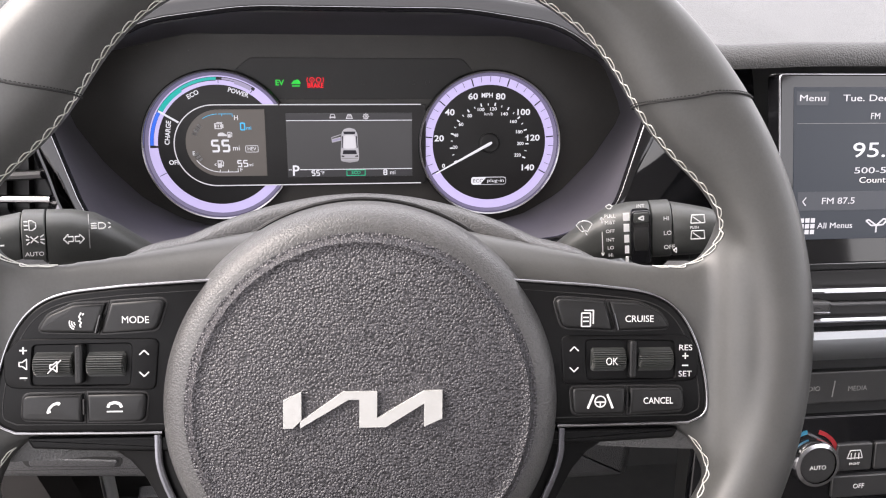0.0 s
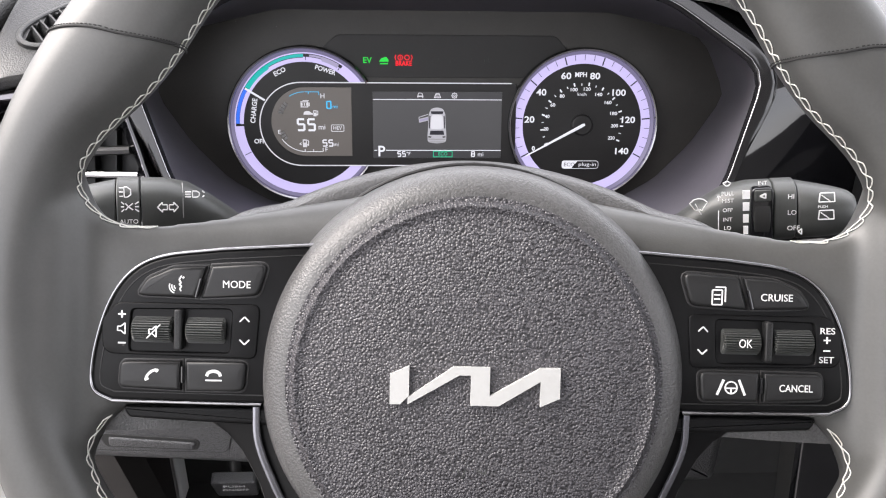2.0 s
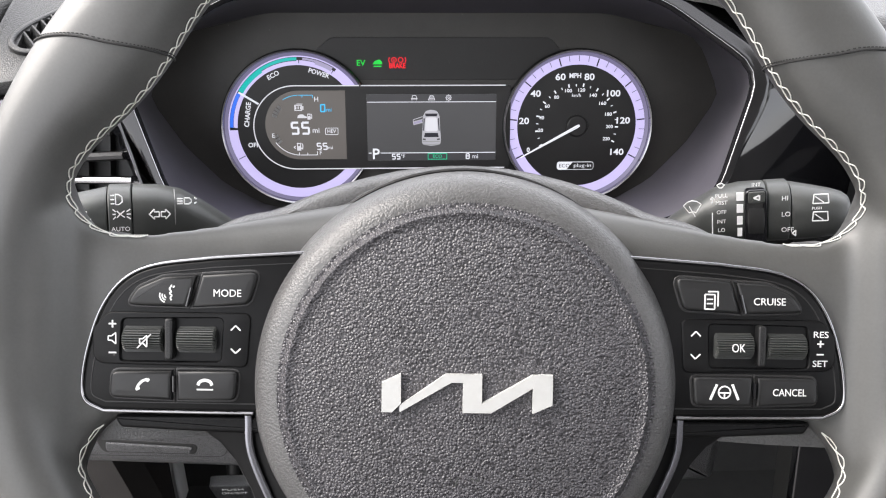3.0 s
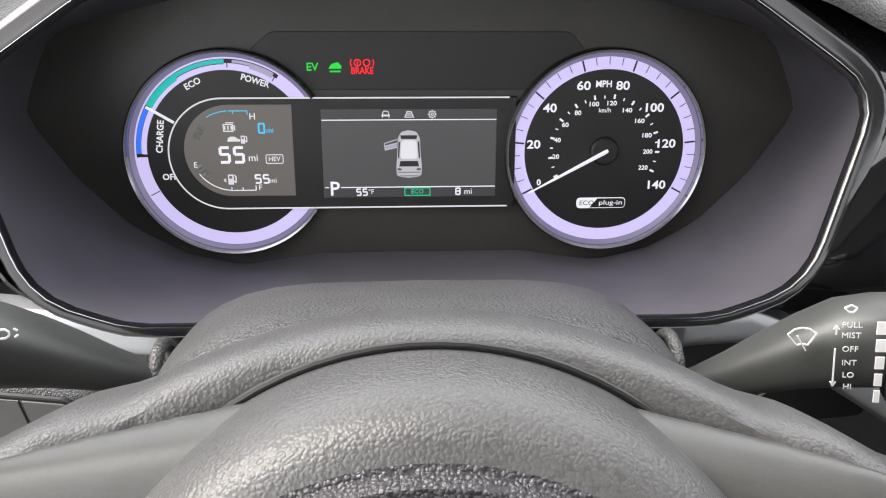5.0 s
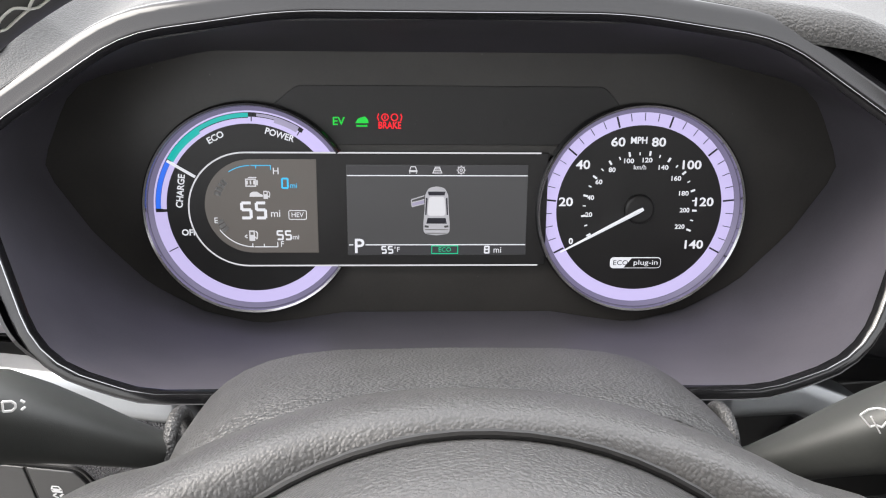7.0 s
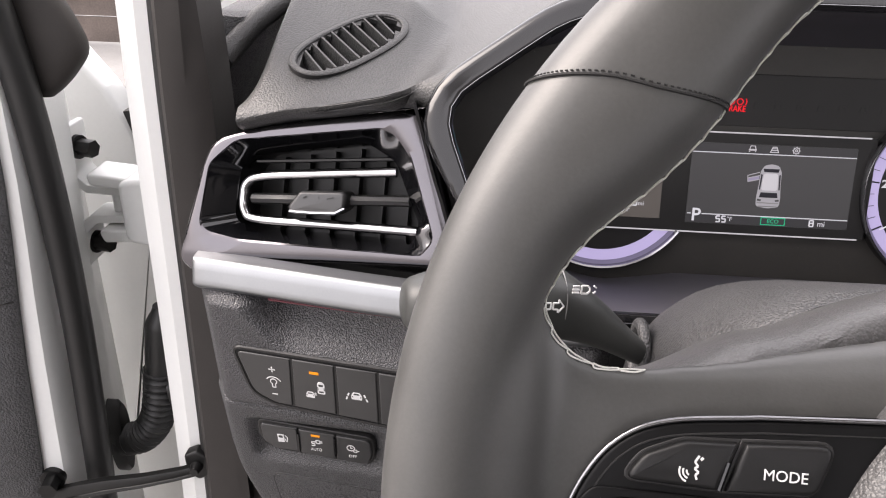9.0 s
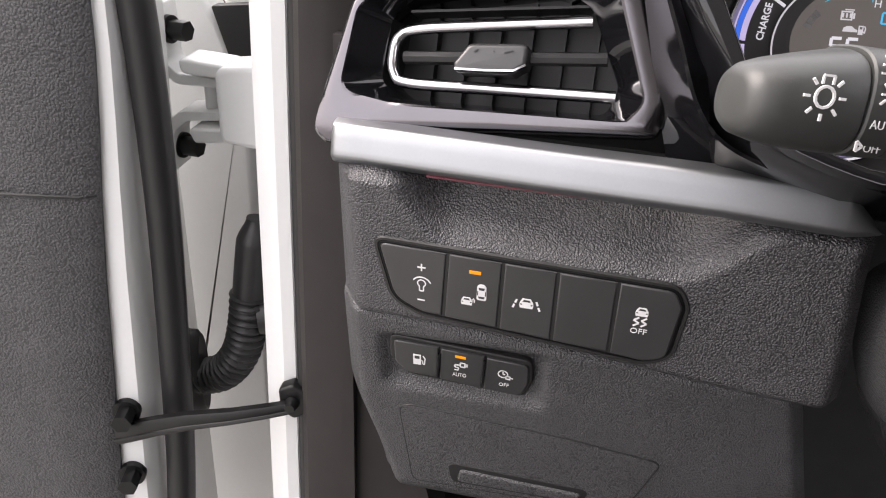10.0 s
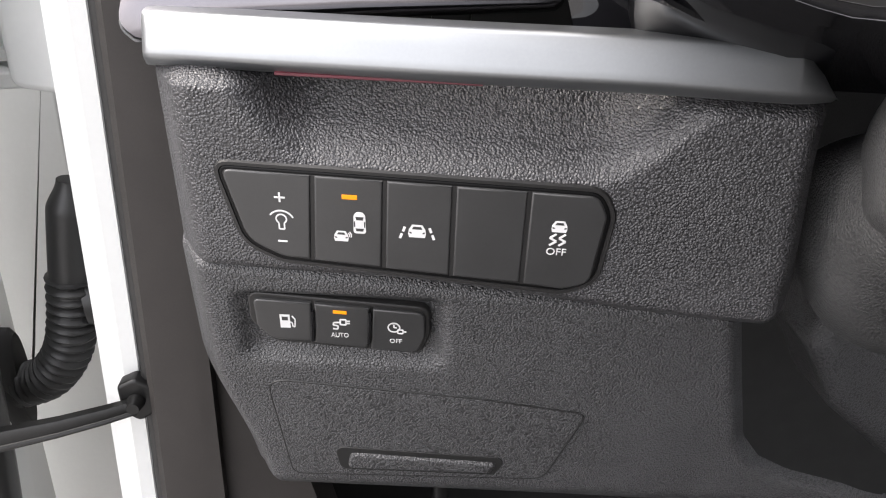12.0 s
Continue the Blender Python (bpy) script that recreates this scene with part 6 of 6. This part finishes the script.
def build_start_button():
    b = thing("start_button", frame_at(172, 236, 846, 4, 6), "round black start button with a chrome ring", "push button")
    ring = [(17.5, 6), (17.5, -1), (16.6, -2.6), (15.2, -2.2), (14.4, 0.5), (14.2, 4)]
    part("ring", loft([[(r * math.cos(2 * math.pi * k / 56), y, r * math.sin(2 * math.pi * k / 56)) for k in range(56)] for r, y in ring], False, False), chrome, b, "chrome ring")
    part("cap", plate(disc(0, 0, 14, 48), -0.4, 6, 1.2, 0.4), key_black, b, "satin black cap")
    part("backing", plate(rounded([(-70, 34, 6), (80, 34, 6), (80, -40, 6), (-60, -40, 6)], 5, 4), 3, 20, 1.5), matte_black, b, "dark backing panel")
    return b


build_start_button()

# ---- body, door and cabin shell ----


def slab(x0, x1, y0, y1, z0, z1):
    return box(bmesh.new(), x0, x1, y0, y1, z0, z1)


def build_pillar():
    p = thing("front_pillar", Matrix.Identity(4), "white painted body pillar with grey inner trim", "body pillar", kind="structure")
    def column(stations, name, mat, label):
        return part(name, loft([[(x, y, z) for x, y in pts] for z, pts in stations]), mat, p, label)
    # the edge of the painted flange: height, x, depth
    edge = [(300, -384, 340), (500, -382, 346), (600, -382, 350), (700, -381, 354), (800, -380, 356), (900, -376.5, 352), (980, -373, 348), (1060, -368, 344), (1150, -361, 338)]
    flange = []
    for z, x, y in edge:
        flange.append((z, [(x - 4, y - 6), (x, y), (x - 8, y + 72), (x - 40, y + 98), (x - 52, y + 92), (x - 42, y + 52), (x - 27, y + 2), (x - 12, y - 7)]))
    column(flange, "flange", white_paint, "white painted flange")
    trim = []
    for z, x, y in edge:
        r = max(0.0, (800 - z) * 0.25) - 0.05 * max(0.0, z - 960)
        trim.append((z, [(x + 4, y - 18), (x + 9, y - 25), (x + 24, y - 27), (-336 + r, 328), (-338 + r, 372), (-350 + r * 0.5, 400), (x + 10, y + 30), (x + 5, y)]))
    column(trim, "inner_trim", trim_grey, "warm grey pillar trim")
    part("opening_seal", tube(spline([(x + 3.5, y - 11, z) for z, x, y in edge], 6), 4.8, 10), rubber, p, "black rubber opening seal")
    return p


build_pillar()


def build_sail():
    """Grained trim at the foot of the windscreen pillar."""
    t = thing("pillar_foot_trim", Matrix.Identity(4), "dark grained trim at the foot of the windscreen pillar", "pillar trim", kind="structure")
    st = [(900, [(-372, 420), (-366, 400), (-360, 420), (-360, 470), (-372, 470)]), (940, [(-372, 416), (-362, 404), (-352, 420), (-345, 480), (-372, 480)]), (985, [(-368, 416), (-345, 410), (-330, 424), (-318, 520), (-368, 520)]), (1003, [(-364, 420), (-344, 414), (-327, 430), (-312, 540), (-364, 540)]), (1006, [(-360, 424), (-344, 420), (-331, 434), (-318, 540), (-360, 540)])]
    part("panel", loft([[(x, y, z) for x, y in pts] for z, pts in st]), dash_skin, t, "dark grained panel")
    ridge = spline([(-352, 396, 978), (-334, 428, 1000), (-312, 470, 1014), (-285, 520, 1026), (-240, 600, 1034)], 8)
    part("ridge", tube(ridge, 8, 10), dash_top, t, "grained ridge along the windscreen")
    return t


build_sail()


def bolt(parent, x, y, z, d, r=7.0):
    """A flanged hexagon bolt whose head points along d."""
    d = Vector(d).normalized()
    rot = d.to_track_quat("Z", "Y").to_matrix().to_4x4()
    rings = [[(1.35 * r * math.cos(a * math.pi / 12), 1.35 * r * math.sin(a * math.pi / 12), h) for a in range(24)] for h in (-3, 2)]
    bm = loft(rings)
    loft([[(r * math.cos((a // 4) * math.pi / 3 + (a % 4) * 0.02), r * math.sin((a // 4) * math.pi / 3 + (a % 4) * 0.02), h) for a in range(24)] for h in (2, 15)], bm=bm)
    part("bolt", bm, bolt_black, parent, "black flanged bolt", matrix=Matrix.Translation((x * MM, y * MM, z * MM)) @ rot)


def build_door():
    d = thing("front_door", Matrix.Identity(4), "white front door standing wide open with dark inner trim", "car door")
    # inner trim faces the cabin; the painted shell edge and end face follow towards the hinges
    lean = lambda z: (z - 818) * 0.085 + 5.0 * math.exp(-((z - 905) / 90) ** 2)
    def col(stations, name, mat, label):
        return part(name, loft([[(x, y, z) for x, y in pts] for z, pts in stations]), mat, d, label)
    zs = (330, 500, 650, 760, 818, 860, 905, 960, 1020, 1080)
    col([(z, [(-1250, 290), (-540 + lean(z), 318), (-503 + lean(z), 322), (-496 + lean(z), 328), (-500 + lean(z), 345), (-1250, 360)]) for z in zs], "inner_trim", door_skin, "dark grained inner door trim")
    part("trim_joint", tube([(-700, 308.4, 818), (-540, 317.2, 818), (-504, 321, 818), (-496, 327, 818)], 1.2, 6), matte_black, d, "thin joint in the trim")
    col([(z, [(-498 + lean(z), 332), (-486 + lean(z) * 0.7, 334), (-482 + lean(z) * 0.6, 344), (-490 + lean(z) * 0.4, 420), (-512, 470), (-560, 500), (-620, 500), (-620, 340)]) for z in zs], "shell", white_paint, "white painted door shell")
    seal = spline([(-500, 340, 330), (-486, 344, 500), (-478, 349, 600), (-473, 352, 700), (-468, 352, 800), (-465, 348, 900), (-466, 342, 980), (-471, 332, 1060)], 8)
    part("door_seal", tube(seal, 10.5, 12), rubber, d, "black rubber door seal")
    for x, y, z in ((-489, 434, 896), (-490, 436, 813)):
        bolt(d, x, y, z, (1, -0.25, 0))
    for x, y, z in ((-503, 330, 652), (-507, 330, 594)):
        bolt(d, x, y, z, (0.2, -1, 0), 7)
    keys = [(1090, -520, 362, 26, 13), (1040, -478, 360, 27, 13), (1010, -462, 359, 30, 12), (990, -455, 359, 29, 11), (975, -458, 360, 22, 10), (964, -461, 360, 14, 8), (958, -461, 360, 6, 4)]
    rings = []
    for z, x, y, rx, ry in spline(keys, 4):
        rings.append([(x + rx * math.copysign(abs(math.cos(a)) ** 0.7, math.cos(a)), y + ry * math.copysign(abs(math.sin(a)) ** 0.7, math.sin(a)), z) for a in [2 * math.pi * k / 28 for k in range(28)]])
    part("mirror_sail", loft(rings), trim_grey, d, "dark rounded plastic mirror sail")
    return d


DOOR = build_door()


def build_hinge(parent):
    h = new("hinge")
    h.parent = parent
    h["label"] = "white painted pressed steel hinge"

    up = rounded([(-498, 914, 3), (-491, 914, 2), (-490, 876, 8), (-482, 868, 6), (-446, 866, 2), (-444, 860, 2), (-484, 861, 10), (-498, 872, 10)], 3, 6)
    low = rounded([(-499, 796, 3), (-492, 796, 2), (-490, 826, 8), (-480, 835, 6), (-446, 838, 2), (-444, 844, 2), (-484, 842, 10), (-499, 830, 10)], 3, 6)
    part("upper_leaf", plate(up, 424, 452, 0.8), white_paint, h, "bent white door leaf")
    part("lower_leaf", plate(low[::-1], 424, 452, 0.8), white_paint, h, "bent white door leaf")
    part("pin", tube([(-464, 436, 838), (-464, 436, 866)], 5.0, 14), white_paint, h)
    body = rounded([(-452, 877, 9), (-392, 884, 3), (-392, 818, 3), (-452, 825, 9)], 5, 6)
    part("pillar_leaf", plate(body, 412, 446, 4), white_paint, h, "rounded white pillar leaf")
    part("upper_tab", plate(rounded([(-478, 881, 4), (-444, 878, 3), (-444, 868, 3), (-476, 871, 4)], 3, 5), 416, 446, 2), white_paint, h)
    part("lower_tab", plate(rounded([(-476, 833, 4), (-444, 834, 3), (-444, 824, 3), (-472, 822, 4)], 3, 5), 416, 446, 2), white_paint, h)
    return h


build_hinge(DOOR)


def build_boot():
    b = thing("wiring_boot", Matrix.Identity(4), "black rubber corrugated wiring boot between door and body", "cable boot")
    path = spline([(-424, 398, 778), (-428, 397, 752), (-432, 396, 722), (-436, 396, 692), (-444, 397, 664), (-460, 400, 642), (-482, 406, 630)], 30)
    rad = []
    for i in range(len(path)):
        u = i / (len(path) - 1)
        rad.append(7 + 5.5 * smooth(0, 0.12, u) if u < 0.36 else 11.6 + 3.4 * abs(math.cos(math.pi * 18 * (u - 0.36) / 0.64)) ** 1.3)
    part("bellows", tube(path, rad, 18), rubber, b, "corrugated rubber bellows")
    flange = [(-484, 404 + 9 * math.cos(k * math.pi / 12), 636 + 36 * math.sin(k * math.pi / 12)) for k in range(24)]
    part("flange", loft([[(x + 6, y, z) for x, y, z in flange], [(x + 3, 404 + (y - 404) * 1.15, 634 + (z - 634) * 1.1) for x, y, z in flange], [(x - 6, 404 + (y - 404) * 1.15, 634 + (z - 634) * 1.1) for x, y, z in flange]]), rubber, b, "oval rubber flange")
    part("grommet", tube([(-428, 398, 700), (-414, 402, 701)], [16, 18], 16), rubber, b, "rubber grommet")
    return b


build_boot()


def build_strap():
    s = thing("door_check_strap", Matrix.Identity(4), "black steel door check strap between door and pillar", "check strap")
    line = [(-511, 328, 633), (-500, 326, 638), (-480, 324, 647), (-455, 323, 656), (-425, 324, 663), (-400, 328, 668), (-384, 332, 671)]
    rings = []
    for (x, y, z), w in zip(line, (8.5, 8, 7.4, 6.6, 5.6, 5, 4.6)):
        rings.append([(x, y - 2.6, z - w), (x + 1.5, y + 3, z - w), (x + 1.5, y + 3, z + w), (x, y - 2.6, z + w), (x - 0.5, y - 4, z + w * 0.5), (x - 0.5, y - 4, z - w * 0.5)])
    part("arm", loft(rings), bolt_black, s, "black pressed steel arm")
    part("arm_rib", tube([(x - 0.5, y - 3.6, z - 0.45 * w) for (x, y, z), w in zip(line, (8.5, 8, 7.4, 6.6, 5.6, 5, 4.6))], 1.7, 8), bolt_black, s, "rolled lower edge of the arm")
    part("bracket", plate(rounded([(-394, 682, 4), (-384, 687, 4), (-375, 682, 3), (-374, 664, 3), (-384, 658, 4), (-393, 664, 4)], 3, 4), 334, 343, 2), bolt_black, s, "pivot bracket")
    part("rivet", tube([(-384, 326, 673), (-384, 333, 673)], [3.4, 5.0], 16), bolt_black, s, "rivet")
    return s


build_strap()

# white wing panels in front of the door opening
wing = thing("front_wing", Matrix.Identity(4), "white painted front wing and its inner edge", "car wing", kind="structure")
left_lobe = rounded([(-600, 1004, 10), (-585, 1000, 10), (-518, 912, 4), (-500, 880, 4), (-480, 820, 6), (-476, 300, 2), (-600, 300, 2)], 6, 6)
right_lobe = rounded([(-516, 906, 3), (-484, 946, 6), (-474, 1060, 10), (-330, 1060, 4), (-330, 300, 4), (-500, 300, 4), (-500, 870, 4)], 6, 6)
part("outer_edge", plate(left_lobe, 545, 575, 6), white_paint, wing, "white outer edge")
part("inner_edge", plate(right_lobe, 580, 610, 6), white_paint, wing, "white inner edge")
# Black plate stands in for the shade inside the hole behind the hinge.
part("cowl_shade_plate", plate(rounded([(-503, 893, 2), (-462, 897, 3), (-470, 860, 3), (-482, 836, 3), (-488, 842, 2)], 2, 4), 540, 552, 1), matte_black, wing, "black plate for the shaded hole behind the hinge")

fence = thing("board_fence", pose(-3.2, 4.7, 0), "weathered dark board fence beyond the car", "fence")
for k in range(6):
    part("board", loft([[(-2600, y, 160 * k + 20), (2600, y, 160 * k + 20), (2600, y, 160 * k + 172), (-2600, y, 160 * k + 172)] for y in (0, 25 + 6 * (k % 2))]), fence_wood, fence)

# cabin shell: plain floor, roof, far side and rear close the place
floor = tagged(part("floor", slab(-420, 1100, -1500, 1100, 270, 300), carpet), "dark carpeted cabin floor", "floor", kind="structure")
tagged(part("footwell_wall", slab(-345, 900, 620, 640, 300, 960), carpet), "dark carpeted front bulkhead", "wall", kind="structure")
tagged(part("footwell_side", slab(-346, -338, 318, 620, 300, 925), trim_grey), "warm grey trimmed side of the footwell", "wall", kind="structure")
# Unseen roof: front edge and pale tone are set to steer light and reflections.
tagged(part("ceiling", slab(-340, 1080, -1500, -20, 1480, 1510), headliner), "light grey headliner, unseen, placed to shape the light", "ceiling", kind="structure")
tagged(part("wall_far_side", slab(1060, 1100, -1500, 900, 300, 980), door_skin), "dark inner side of the far doors", "wall", kind="structure")
# Unseen wall added to block the sky and tone the gloss reflections.
tagged(part("wall_rear", slab(-420, 1100, -940, -900, 300, 1180), rear_wall_grey), "plain grey unseen rear wall, added to shape reflections", "wall", kind="structure")
tagged(part("ground", sheet(lambda u, v: (-400000 + 800000 * u, -400000 + 800000 * v, 0), 4, 4), pale_ground), "plain pale ground round the car, toned to bounce light", "ground", kind="structure")


def build_pedal():
    p = thing("parking_brake_pedal", frame_at(-206, 400, 503, -25), "dark parking brake pedal hanging in the footwell", "pedal")
    part("pad", plate(rounded([(-24, 18, 5), (24, 18, 5), (22, -20, 6), (-22, -20, 6)], 5, 5), 0, 12, 2), dash_low, p, "dark grey pad")
    write("pad_lettering", "PUSH", 0, 9, 5.0, print_white, p, -0.3, "white lettering", width=22)
    write("pad_lettering", "ON/OFF", 0, -1, 5.0, print_white, p, -0.3, "white lettering", width=27)
    part("arm", tube(spline([(0, 10, 10), (0, 60, 60), (0, 180, 120), (0, 316, 139)], 6), 7, 10, flat=0.5), bolt_black, p, "black steel arm")
    return p


build_pedal()
